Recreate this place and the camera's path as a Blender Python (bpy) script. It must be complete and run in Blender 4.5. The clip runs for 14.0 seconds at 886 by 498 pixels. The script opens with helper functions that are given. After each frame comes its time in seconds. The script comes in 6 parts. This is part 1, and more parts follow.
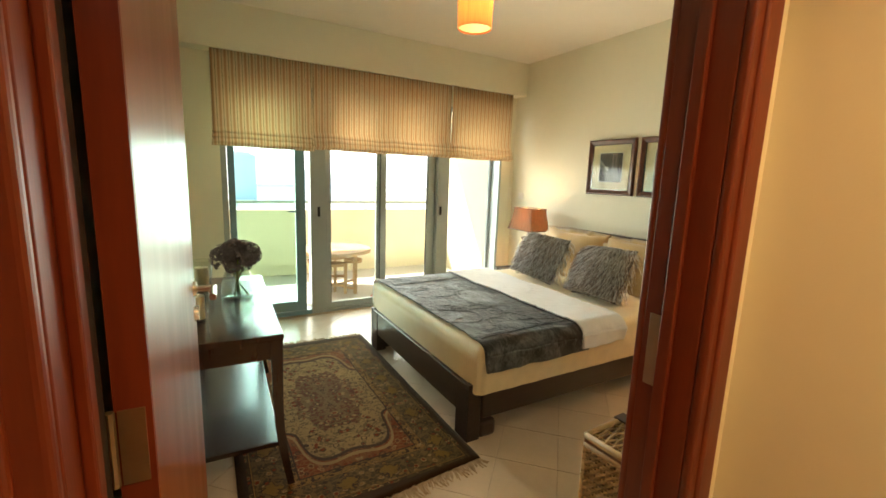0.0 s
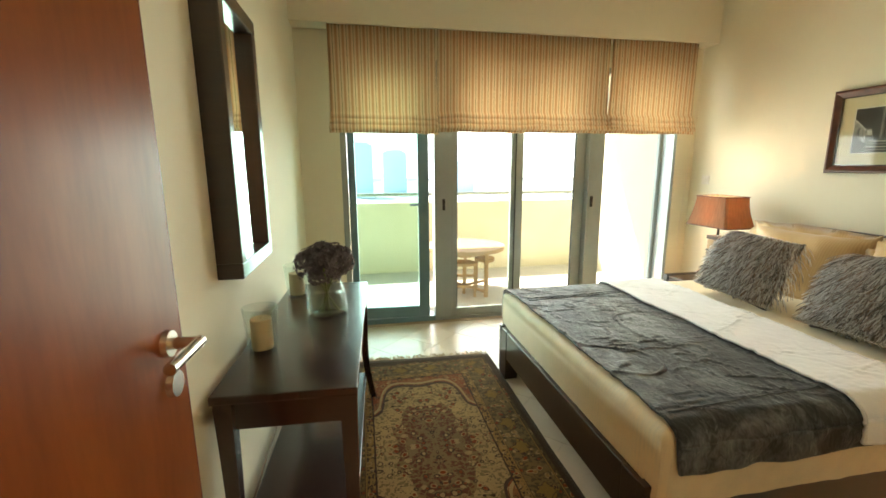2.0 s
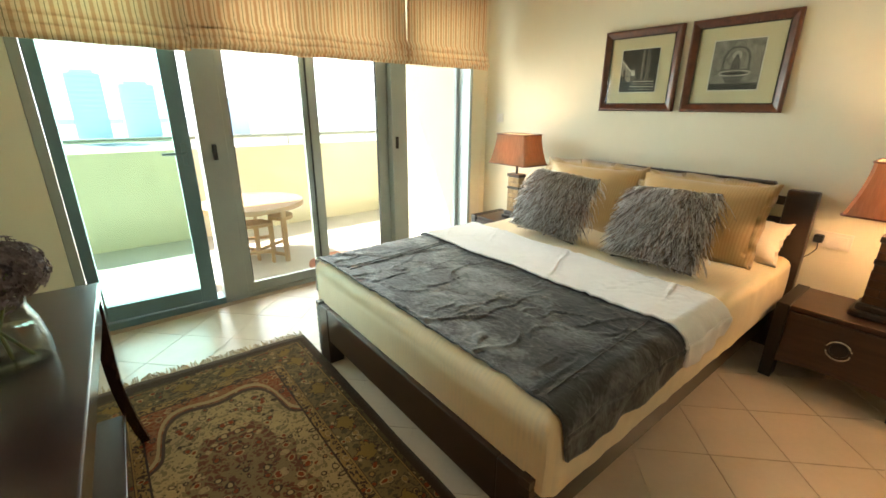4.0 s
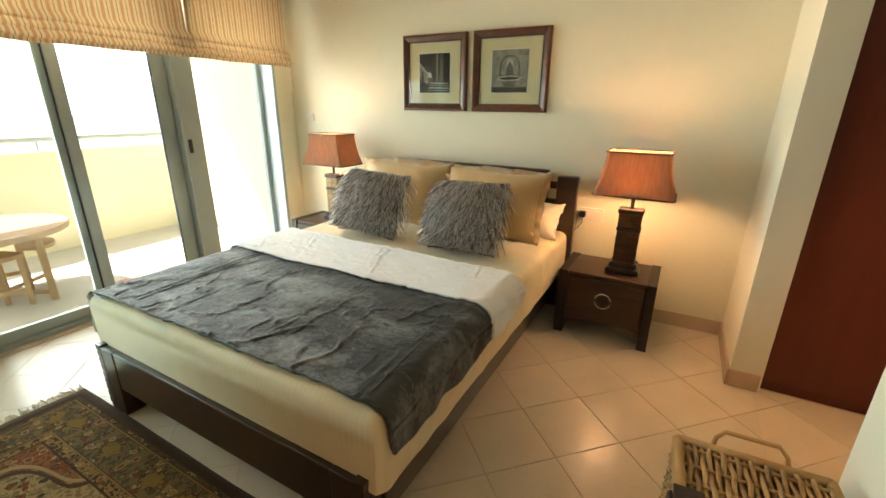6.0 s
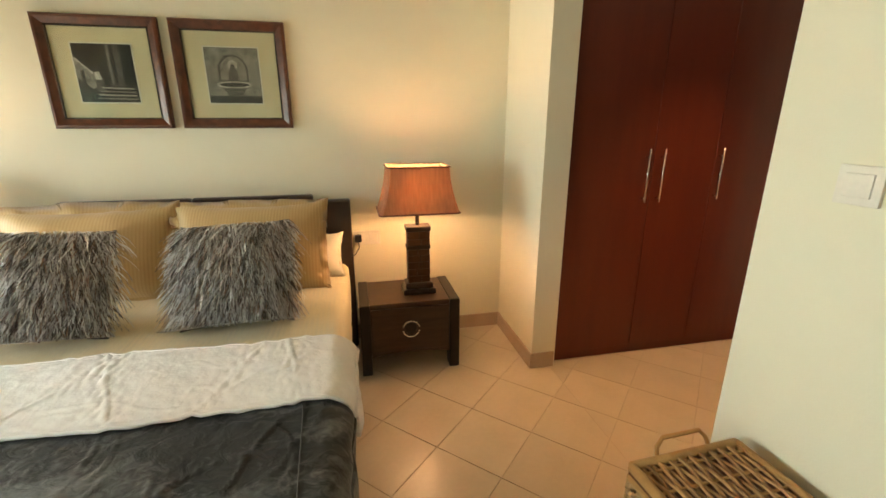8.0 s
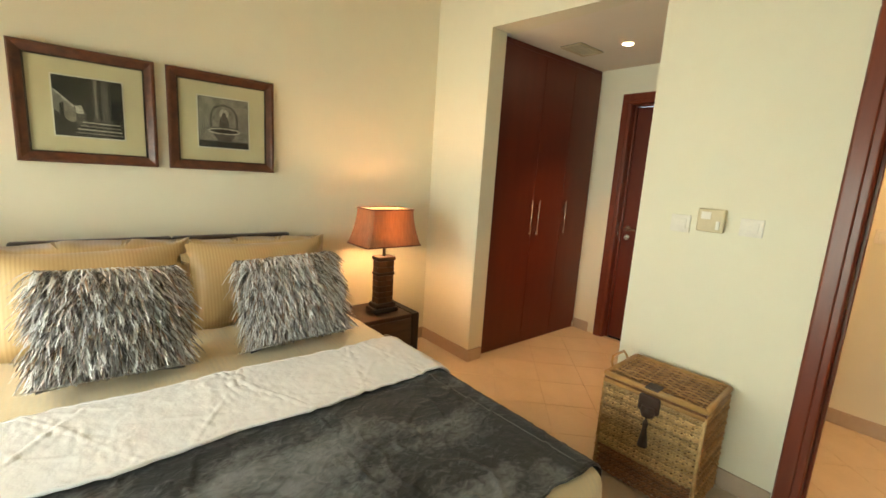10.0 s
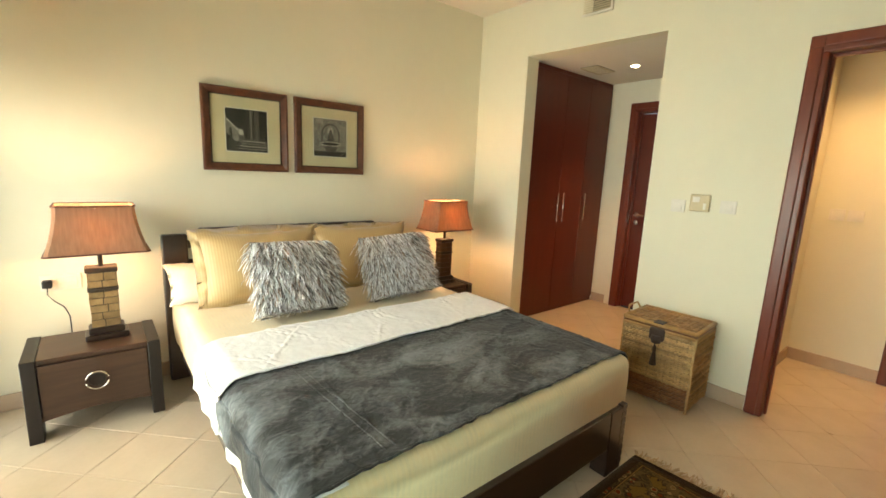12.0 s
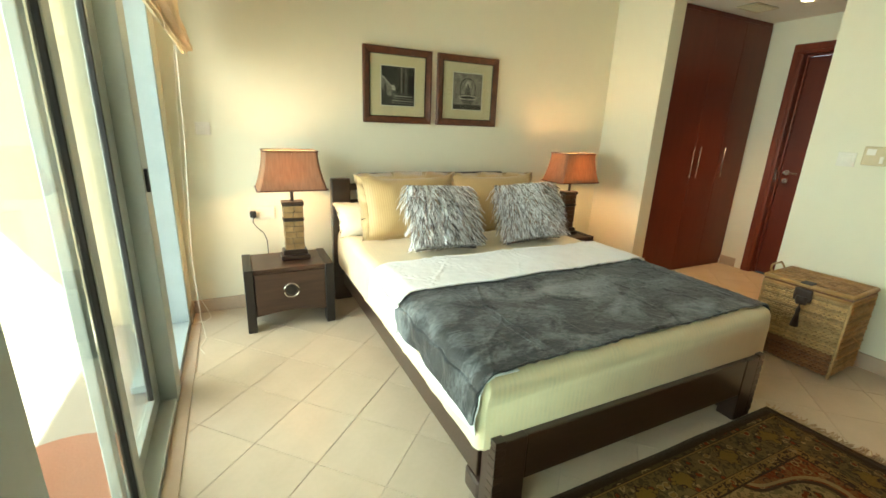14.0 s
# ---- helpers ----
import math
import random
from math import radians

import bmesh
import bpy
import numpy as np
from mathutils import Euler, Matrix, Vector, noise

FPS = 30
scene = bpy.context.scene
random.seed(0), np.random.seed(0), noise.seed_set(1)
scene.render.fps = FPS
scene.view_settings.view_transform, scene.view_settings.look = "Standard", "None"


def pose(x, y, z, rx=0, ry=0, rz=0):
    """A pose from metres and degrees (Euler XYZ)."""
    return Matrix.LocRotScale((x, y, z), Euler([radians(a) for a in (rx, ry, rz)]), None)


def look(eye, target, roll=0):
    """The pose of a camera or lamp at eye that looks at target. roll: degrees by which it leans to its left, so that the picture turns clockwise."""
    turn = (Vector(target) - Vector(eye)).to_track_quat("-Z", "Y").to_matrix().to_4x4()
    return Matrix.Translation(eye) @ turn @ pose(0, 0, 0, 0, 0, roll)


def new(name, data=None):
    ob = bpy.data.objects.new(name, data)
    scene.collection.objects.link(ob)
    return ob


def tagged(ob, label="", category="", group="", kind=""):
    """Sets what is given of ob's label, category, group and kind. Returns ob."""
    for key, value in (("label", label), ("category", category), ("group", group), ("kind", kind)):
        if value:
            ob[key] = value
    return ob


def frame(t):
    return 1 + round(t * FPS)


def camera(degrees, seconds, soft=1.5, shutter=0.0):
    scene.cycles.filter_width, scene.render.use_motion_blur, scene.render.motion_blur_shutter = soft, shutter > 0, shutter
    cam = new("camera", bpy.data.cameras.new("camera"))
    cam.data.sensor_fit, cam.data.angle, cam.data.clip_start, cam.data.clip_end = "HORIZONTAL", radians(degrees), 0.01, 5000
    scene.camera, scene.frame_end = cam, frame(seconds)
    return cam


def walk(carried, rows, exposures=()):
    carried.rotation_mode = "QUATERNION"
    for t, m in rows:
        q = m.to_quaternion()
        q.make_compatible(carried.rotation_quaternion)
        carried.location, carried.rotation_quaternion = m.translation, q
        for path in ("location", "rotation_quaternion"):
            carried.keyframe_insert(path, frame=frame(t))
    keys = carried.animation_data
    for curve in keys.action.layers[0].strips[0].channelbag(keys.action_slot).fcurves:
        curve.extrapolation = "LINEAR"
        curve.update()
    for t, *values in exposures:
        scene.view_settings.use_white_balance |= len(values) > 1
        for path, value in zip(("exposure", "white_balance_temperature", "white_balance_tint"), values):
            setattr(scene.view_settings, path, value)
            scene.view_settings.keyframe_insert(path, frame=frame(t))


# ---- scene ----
cam = camera(92.4, 14.0, soft=1.6)
PATH = [
    (0, (0.287, 0.156, 1.465), (1.263, 1.87, 1.135), 2.0),
    (0.5, (0.399, 0.368, 1.409), (1.114, 2.215, 1.13), 0.0),
    (1, (0.516, 0.544, 1.43), (0.943, 2.476, 1.139), 0.7),
    (1.5, (0.667, 0.65, 1.425), (0.812, 2.621, 1.119), 1.1),
    (2, (0.615, 0.855, 1.409), (0.978, 2.785, 1.029), -0.3),
    (4.5, (0.738, 1.396, 1.379), (2.064, 2.74, 0.717), 1.0),
    (5, (0.751, 1.373, 1.392), (2.224, 2.561, 0.743), 0.7),
    (5.5, (0.782, 1.319, 1.402), (2.355, 2.366, 0.748), 0.6),
    (6, (0.788, 1.307, 1.396), (2.449, 2.219, 0.754), 0.7),
    (6.5, (0.859, 1.338, 1.379), (2.602, 2.071, 0.728), 0.8),
    (7, (1.011, 1.406, 1.342), (2.873, 1.813, 0.738), 0.1),
    (7.5, (1.071, 1.61, 1.382), (2.965, 1.483, 0.752), -0.3),
    (8, (1.171, 1.854, 1.377), (3.048, 1.46, 0.81), -0.1),
    (10.5, (0.941, 3.337, 1.42), (2.352, 1.956, 1.098), 1.9),
    (11, (0.88, 3.56, 1.419), (2.25, 2.136, 1.109), -0.3),
    (11.5, (0.784, 3.759, 1.419), (2.171, 2.356, 1.089), 0.4),
    (12, (0.635, 3.878, 1.409), (2.153, 2.628, 1.05), 2.5),
    (12.5, (0.595, 3.987, 1.402), (2.132, 2.778, 0.98), 1.7),
    (13, (0.576, 4.108, 1.393), (2.098, 2.918, 0.876), 0.5),
    (13.5, (0.547, 4.178, 1.377), (2.127, 3.098, 0.796), 2.1),
    (14, (0.544, 4.214, 1.359), (2.264, 3.364, 0.797), 2.3),
]
EXPOSURES = [(0.0, 2.22, 7050, 11), (2.2, 2.22, 6750, 10), (5.0, 2.2, 6420, 10), (8.0, 2.14, 6900, 13), (11.0, 2.2, 7100, 12), (12.5, 2.2, 6800, 10), (14.0, 2.13, 6480, 1)]
walk(cam, [(t, look(eye, target, roll)) for t, eye, target, roll in PATH], EXPOSURES)

# ---------- light ----------
SUN_ELEV, SUN_AZ = 55.0, -35.0     # azimuth from +y towards +x
world = bpy.data.worlds.new("sky")
scene.world = world
world.use_nodes = True
wn = world.node_tree.nodes
sky = wn.new("ShaderNodeTexSky")
sky.sky_type, sky.sun_disc = "NISHITA", False
sky.sun_elevation, sky.sun_rotation = radians(SUN_ELEV), radians(SUN_AZ)
sky.dust_density, sky.air_density = 2.0, 1.0
wn["Background"].inputs["Strength"].default_value = 0.15
world.node_tree.links.new(sky.outputs[0], wn["Background"].inputs[0])

sun_data = bpy.data.lights.new("sun", "SUN")
sun_data.energy, sun_data.angle, sun_data.color = 5.0, radians(0.5), (1.0, 0.93, 0.82)
sun = new("sun", sun_data)
az, el = radians(SUN_AZ), radians(SUN_ELEV)
to_sun = Vector((math.sin(az) * math.cos(el), math.cos(az) * math.cos(el), math.sin(el)))
sun.matrix_world = look((0, 10, 8), Vector((0, 10, 8)) - to_sun)



def lamp_light(name, where, watts, colour, radius=0.03):
    data = bpy.data.lights.new(name, "POINT")
    data.energy, data.color, data.shadow_soft_size = watts, colour, radius
    ob = new(name, data)
    ob.location = where
    return ob


def area_light(name, where, target, w, h, watts, colour):
    data = bpy.data.lights.new(name, "AREA")
    data.shape, data.size, data.size_y, data.energy, data.color = "RECTANGLE", w, h, watts, colour
    ob = new(name, data)
    ob.matrix_world = look(where, target)
    return ob


def spot_light(name, where, watts, colour, cone):
    """A recessed ceiling light that shines straight down."""
    data = bpy.data.lights.new(name, "SPOT")
    data.energy, data.color, data.spot_size, data.spot_blend, data.shadow_soft_size = watts, colour, radians(cone), 0.8, 0.04
    ob = new(name, data)
    ob.location = where
    return ob


WARM = (1.0, 0.55, 0.26)
lamp_light("bedside_light", (3.49, 1.515, 1.01), 4.3, WARM, 0.06)
lamp_light("bedside_light", (3.53, 3.885, 1.01), 2.6, WARM, 0.06)
lamp_light("pendant_light", (1.95, 2.72, 2.58), 1.2, WARM, 0.04)
spot_light("alcove_light", (2.70, 0.055, 2.395), 25.0, (1.0, 0.54, 0.22), 74)
hall_light = area_light("hall_light", (0.95, 0.02, 2.37), (0.95, 0.02, 0.0), 0.9, 0.35, 3.3, (1.0, 0.57, 0.24))
hall_light.data.spread = radians(125)
window_light = area_light("window_sky_light", (2.00, 4.80, 1.02), (2.00, 0.0, 0.85), 3.0, 1.95, 18.5, (0.92, 1.0, 0.93))
window_light.data.spread = radians(122)

# ---------- materials ----------
def mat(name, c1, c2=None, rough=0.5, metal=0.0, scale=6.0, stretch=(1, 1, 1), bump=0.0, bump_scale=60.0,
        coat=0.0, rnd=0.0, sheen=0.0, detail=4.0, rough_var=0.0):
    """Two colours mixed by noise at two scales, with fine relief; rnd varies it from object to object."""
    m = bpy.data.materials.new(name)
    m.use_nodes = True
    n, l = m.node_tree.nodes, m.node_tree.links
    b = n["Principled BSDF"]
    c2 = c2 or tuple(v * 0.88 for v in c1)
    tc, mp = n.new("ShaderNodeTexCoord"), n.new("ShaderNodeMapping")
    mp.inputs["Scale"].default_value = stretch
    l.new(tc.outputs["Object"], mp.inputs["Vector"])
    n1, n2 = n.new("ShaderNodeTexNoise"), n.new("ShaderNodeTexNoise")
    n1.inputs["Scale"].default_value, n1.inputs["Detail"].default_value = scale, detail
    n2.inputs["Scale"].default_value, n2.inputs["Detail"].default_value = scale * 9, 2
    for t in (n1, n2):
        l.new(mp.outputs[0], t.inputs["Vector"])
    add = n.new("ShaderNodeMath")
    add.operation = "MULTIPLY_ADD"
    l.new(n2.outputs[0], add.inputs[0])
    add.inputs[1].default_value = 0.35
    l.new(n1.outputs[0], add.inputs[2])
    ramp = n.new("ShaderNodeMapRange")
    ramp.inputs[1].default_value, ramp.inputs[2].default_value = 0.45, 0.9
    l.new(add.outputs[0], ramp.inputs[0])
    mix = n.new("ShaderNodeMix")
    mix.data_type = "RGBA"
    mix.inputs[6].default_value, mix.inputs[7].default_value = (*c1, 1), (*c2, 1)
    l.new(ramp.outputs[0], mix.inputs[0])
    out = mix.outputs[2]
    if rnd:
        info, hsv, mr = n.new("ShaderNodeObjectInfo"), n.new("ShaderNodeHueSaturation"), n.new("ShaderNodeMapRange")
        mr.inputs[3].default_value, mr.inputs[4].default_value = 1 - rnd, 1 + rnd
        l.new(info.outputs["Random"], mr.inputs[0])
        l.new(mr.outputs[0], hsv.inputs["Value"])
        l.new(out, hsv.inputs["Color"])
        out = hsv.outputs[0]
    l.new(out, b.inputs["Base Color"])
    b.inputs["Roughness"].default_value, b.inputs["Metallic"].default_value = rough, metal
    if rough_var:
        rr = n.new("ShaderNodeMapRange")
        rr.inputs[3].default_value, rr.inputs[4].default_value = rough - rough_var, rough + rough_var
        l.new(n1.outputs[0], rr.inputs[0])
        l.new(rr.outputs[0], b.inputs["Roughness"])
    b.inputs["Coat Weight"].default_value = coat
    b.inputs["Coat Roughness"].default_value = 0.15
    b.inputs["Sheen Weight"].default_value = sheen
    if bump:
        n3, bp = n.new("ShaderNodeTexNoise"), n.new("ShaderNodeBump")
        n3.inputs["Scale"].default_value, n3.inputs["Detail"].default_value = bump_scale, 3
        l.new(mp.outputs[0], n3.inputs["Vector"])
        bp.inputs["Strength"].default_value, bp.inputs["Distance"].default_value = bump, 0.01
        l.new(n3.outputs[0], bp.inputs["Height"])
        l.new(bp.outputs[0], b.inputs["Normal"])
    return m


def shiny_glass(name, tint, gloss=0.04):
    """A thin pane: lets light straight through, tinted, with mirror gloss by Fresnel."""
    m = bpy.data.materials.new(name)
    m.use_nodes = True
    n, l = m.node_tree.nodes, m.node_tree.links
    n.remove(n["Principled BSDF"])
    t, g, f, mix = n.new("ShaderNodeBsdfTransparent"), n.new("ShaderNodeBsdfGlossy"), n.new("ShaderNodeLayerWeight"), n.new("ShaderNodeMixShader")
    t.inputs[0].default_value = (*tint, 1)
    g.inputs["Roughness"].default_value = gloss
    p5, ma = n.new("ShaderNodeMath"), n.new("ShaderNodeMath")
    p5.operation, ma.operation = "POWER", "MULTIPLY_ADD"
    f.inputs[0].default_value = 0.5
    l.new(f.outputs["Facing"], p5.inputs[0])
    p5.inputs[1].default_value = 5.0
    l.new(p5.outputs[0], ma.inputs[0])
    ma.inputs[1].default_value, ma.inputs[2].default_value = 0.6, 0.03
    l.new(ma.outputs[0], mix.inputs[0])
    l.new(t.outputs[0], mix.inputs[1])
    l.new(g.outputs[0], mix.inputs[2])
    l.new(mix.outputs[0], n["Material Output"].inputs[0])
    return m


def glow(name, colour, strength):
    m = bpy.data.materials.new(name)
    m.use_nodes = True
    b = m.node_tree.nodes["Principled BSDF"]
    b.inputs["Base Color"].default_value = (*colour, 1)
    b.inputs["Emission Color"].default_value = (*colour, 1)
    b.inputs["Emission Strength"].default_value = strength
    return m


def shade_cloth(name, colour, through_colour):
    """Lamp-shade cloth: part diffuse, part translucent, with fine vertical threads."""
    m = bpy.data.materials.new(name)
    m.use_nodes = True
    n, l = m.node_tree.nodes, m.node_tree.links
    n.remove(n["Principled BSDF"])
    d, t, mix = n.new("ShaderNodeBsdfDiffuse"), n.new("ShaderNodeBsdfTranslucent"), n.new("ShaderNodeMixShader")
    tc, mp, no = n.new("ShaderNodeTexCoord"), n.new("ShaderNodeMapping"), n.new("ShaderNodeTexNoise")
    mp.inputs["Scale"].default_value = (90, 90, 3)
    l.new(tc.outputs["Object"], mp.inputs[0])
    l.new(mp.outputs[0], no.inputs["Vector"])
    no.inputs["Scale"].default_value = 1.0
    for sh, c in ((d, colour), (t, through_colour)):
        mx = n.new("ShaderNodeMix")
        mx.data_type = "RGBA"
        mx.inputs[6].default_value, mx.inputs[7].default_value = (*c, 1), (*[v * 0.6 for v in c], 1)
        l.new(no.outputs[0], mx.inputs[0])
        l.new(mx.outputs[2], sh.inputs[0])
    mix.inputs[0].default_value = 0.5
    l.new(d.outputs[0], mix.inputs[1])
    l.new(t.outputs[0], mix.inputs[2])
    l.new(mix.outputs[0], n["Material Output"].inputs[0])
    return m


WALL = mat("cream_wall_paint", (0.775, 0.752, 0.595), (0.745, 0.722, 0.57), rough=0.75, scale=1.5, bump=0.05, bump_scale=180)
CEIL = mat("white_ceiling_paint", (0.80, 0.765, 0.66), (0.77, 0.735, 0.63), rough=0.8, scale=1.2, bump=0.04, bump_scale=150)
TILE = mat("cream_floor_tile", (0.58, 0.487, 0.37), (0.52, 0.437, 0.32), rough=0.30, scale=5, rnd=0.035, bump=0.015, bump_scale=30, rough_var=0.05)
GROUT = mat("grey_grout", (0.50, 0.415, 0.31), rough=0.9, scale=30)
SKIRT = mat("beige_skirting_tile", (0.52, 0.405, 0.30), (0.47, 0.36, 0.26), rough=0.25, scale=6)
MAHOG = mat("red_mahogany", (0.175, 0.033, 0.013), (0.125, 0.022, 0.009), rough=0.36, scale=3.0, stretch=(8, 8, 0.7), coat=0.10, bump=0.02, bump_scale=25)
DOORWOOD = mat("orange_cherry_veneer", (0.25, 0.070, 0.016), (0.17, 0.042, 0.010), rough=0.34, scale=2.0, stretch=(4, 4, 0.8), coat=0.03, rough_var=0.06)
DOORWOOD.node_tree.nodes["Principled BSDF"].inputs["Specular IOR Level"].default_value = 0.18
WARDWOOD = mat("dark_red_wardrobe_laminate", (0.130, 0.021, 0.008), (0.104, 0.016, 0.0065), rough=0.42, scale=2.0, stretch=(6, 6, 0.8), coat=0.0)
WENGE = mat("wenge_dark_wood", (0.030, 0.014, 0.009), (0.018, 0.009, 0.006), rough=0.30, scale=3, stretch=(2, 2, 14), coat=0.6, bump=0.02, bump_scale=30)
TABLEWOOD = mat("espresso_table_wood", (0.034, 0.014, 0.010), (0.026, 0.011, 0.008), rough=0.24, scale=3, stretch=(12, 1.5, 2), coat=0.3)
NSWOOD = mat("walnut_drawer_wood", (0.068, 0.036, 0.022), (0.040, 0.020, 0.0125), rough=0.38, scale=4, stretch=(3, 1.2, 12), bump=0.02)
NSBLACK = mat("black_brown_wood", (0.016, 0.011, 0.009), (0.010, 0.007, 0.006), rough=0.42, scale=6, bump=0.03)
STEEL = mat("brushed_steel", (0.70, 0.67, 0.62), rough=0.25, metal=1.0, scale=20)
BRASSY = mat("dull_hinge_metal", (0.45, 0.37, 0.26), rough=0.4, metal=1.0, scale=20)
ALU = mat("grey_green_aluminium", (0.36, 0.40, 0.38), (0.33, 0.37, 0.35), rough=0.4, metal=0.25, scale=8)
ALUTEAL = mat("blue_grey_aluminium", (0.16, 0.27, 0.31), (0.14, 0.24, 0.28), rough=0.35, metal=0.3, scale=8)
PALEALU = mat("pale_blue_aluminium", (0.42, 0.51, 0.55), (0.38, 0.47, 0.51), rough=0.4, metal=0.2, scale=8)
RUBBER = mat("black_gasket", (0.012, 0.012, 0.012), rough=0.6)
GLASS = shiny_glass("clear_window_glass", (0.97, 0.99, 0.97))
TEALGLASS = shiny_glass("green_tinted_glass", (0.72, 0.90, 0.86))
CLEAR = shiny_glass("clear_vessel_glass", (0.93, 0.95, 0.93))
WHITECL = mat("white_fleece", (0.86, 0.875, 0.88), (0.79, 0.80, 0.805), rough=0.85, scale=9, sheen=0.4, bump=0.35, bump_scale=26)
PILLOWW = mat("pale_cream_pillow_cotton", (0.86, 0.79, 0.64), rough=0.7, scale=8, bump=0.2, bump_scale=20)
PLASTIC = mat("white_switch_plastic", (0.80, 0.77, 0.68), rough=0.4, scale=10)
BEIGEPL = mat("aged_beige_plastic", (0.62, 0.53, 0.33), rough=0.45, scale=10)
BLACKPL = mat("black_plastic", (0.012, 0.012, 0.013), rough=0.35)
PLASTER = mat("yellow_cream_balcony_plaster", (0.85, 0.79, 0.60), (0.80, 0.74, 0.55), rough=0.85, scale=3, bump=0.2, bump_scale=120)
BALCTILE = mat("pale_balcony_tile", (0.50, 0.48, 0.44), (0.44, 0.43, 0.39), rough=0.5, scale=6)
TEAK = mat("weathered_teak", (0.46, 0.30, 0.15), (0.36, 0.23, 0.11), rough=0.6, scale=4, stretch=(8, 8, 1.5), bump=0.06)
REDMAT = mat("faded_red_mat", (0.50, 0.22, 0.15), (0.44, 0.18, 0.12), rough=0.9, scale=20, bump=0.3, bump_scale=80)
WAX = mat("ivory_candle_wax", (0.80, 0.66, 0.42), rough=0.5, scale=5)
STEM = mat("green_stem", (0.16, 0.20, 0.06), rough=0.5)
PETAL = mat("dusky_mauve_petal", (0.20, 0.165, 0.18), (0.11, 0.09, 0.10), rough=0.75, scale=40)
FRAMEWOOD = mat("chestnut_frame_wood", (0.135, 0.042, 0.018), (0.055, 0.017, 0.008), rough=0.36, scale=9, stretch=(3, 3, 3), coat=0.15)
MATBOARD = mat("cream_mount_board", (0.72, 0.64, 0.42), rough=0.8, scale=5)
DOWN = glow("lit_downlight", (1.0, 0.85, 0.6), 12.0)
SHADECL = shade_cloth("bronze_silk_shade", (0.58, 0.36, 0.235), (0.165, 0.072, 0.034))
SHADELIN = shade_cloth("cream_shade_lining", (0.85, 0.72, 0.52), (0.85, 0.70, 0.48))
SHADETRIM = mat("dark_shade_trim", (0.10, 0.035, 0.018), rough=0.6, scale=30)
PENDCL = shade_cloth("orange_pendant_shade", (0.75, 0.28, 0.12), (0.95, 0.36, 0.14))


def rope_lines(name, c1, c2, axis, per_metre, width, sheen=0.0, bump=0.0, rough=0.7, bump_scale=150):
    """Fine straight stripes across an axis, woven into the cloth."""
    m = mat(name, c1, rough=rough, scale=12, sheen=sheen, bump=bump, bump_scale=bump_scale)
    n, l = m.node_tree.nodes, m.node_tree.links
    b = n["Principled BSDF"]
    base = b.inputs["Base Color"].links[0].from_socket
    tc, sep, mul, fr, lt, mix = (n.new("ShaderNode" + k) for k in ("TexCoord", "SeparateXYZ", "Math", "Math", "Math", "Mix"))
    l.new(tc.outputs["Object"], sep.inputs[0])
    mul.operation, fr.operation, lt.operation = "MULTIPLY", "FRACT", "LESS_THAN"
    l.new(sep.outputs[axis], mul.inputs[0])
    mul.inputs[1].default_value = per_metre
    l.new(mul.outputs[0], fr.inputs[0])
    l.new(fr.outputs[0], lt.inputs[0])
    lt.inputs[1].default_value = width
    mix.data_type = "RGBA"
    l.new(lt.outputs[0], mix.inputs[0])
    l.new(base, mix.inputs[6])
    mix.inputs[7].default_value = (*c2, 1)
    l.new(mix.outputs[2], b.inputs["Base Color"])
    return m


SHAMSTRIPE = rope_lines("striped_gold_satin", (0.58, 0.405, 0.185), (0.50, 0.335, 0.14), 1, 70, 0.45, sheen=0.3, rough=0.45, bump=0.35, bump_scale=9)
SHEET = rope_lines("cream_striped_satin_sheet", (0.79, 0.68, 0.44), (0.76, 0.645, 0.405), 1, 48, 0.5, sheen=0.3, bump=0.35, rough=0.5, bump_scale=7)


# ---------- building helpers ----------
def box(bm, x0, y0, z0, x1, y1, z1, bev=0.0, seg=2):
    r = bmesh.ops.create_cube(bm, size=1.0)
    vs = r["verts"]
    for v in vs:
        v.co = Vector((x0 + (v.co.x + 0.5) * (x1 - x0), y0 + (v.co.y + 0.5) * (y1 - y0), z0 + (v.co.z + 0.5) * (z1 - z0)))
    if bev:
        es = list({e for v in vs for e in v.link_edges})
        bmesh.ops.bevel(bm, geom=es, offset=bev, segments=seg, affect="EDGES", profile=0.5)
    return bm


def box_bm(*a, **k):
    return box(bmesh.new(), *a, **k)


def revolve(bm, profile, seg=32, centre=(0, 0), caps=True):
    """A lathe body from (radius, z) pairs."""
    rings = []
    for r, z in profile:
        rings.append([bm.verts.new((centre[0] + r * math.cos(2 * math.pi * k / seg), centre[1] + r * math.sin(2 * math.pi * k / seg), z)) for k in range(seg)])
    for a, b in zip(rings, rings[1:]):
        for k in range(seg):
            bm.faces.new((a[k], a[(k + 1) % seg], b[(k + 1) % seg], b[k]))
    if caps and profile[0][0] > 1e-3:
        bm.faces.new(rings[0][::-1])
    if caps and profile[-1][0] > 1e-3:
        bm.faces.new(rings[-1])
    return bm


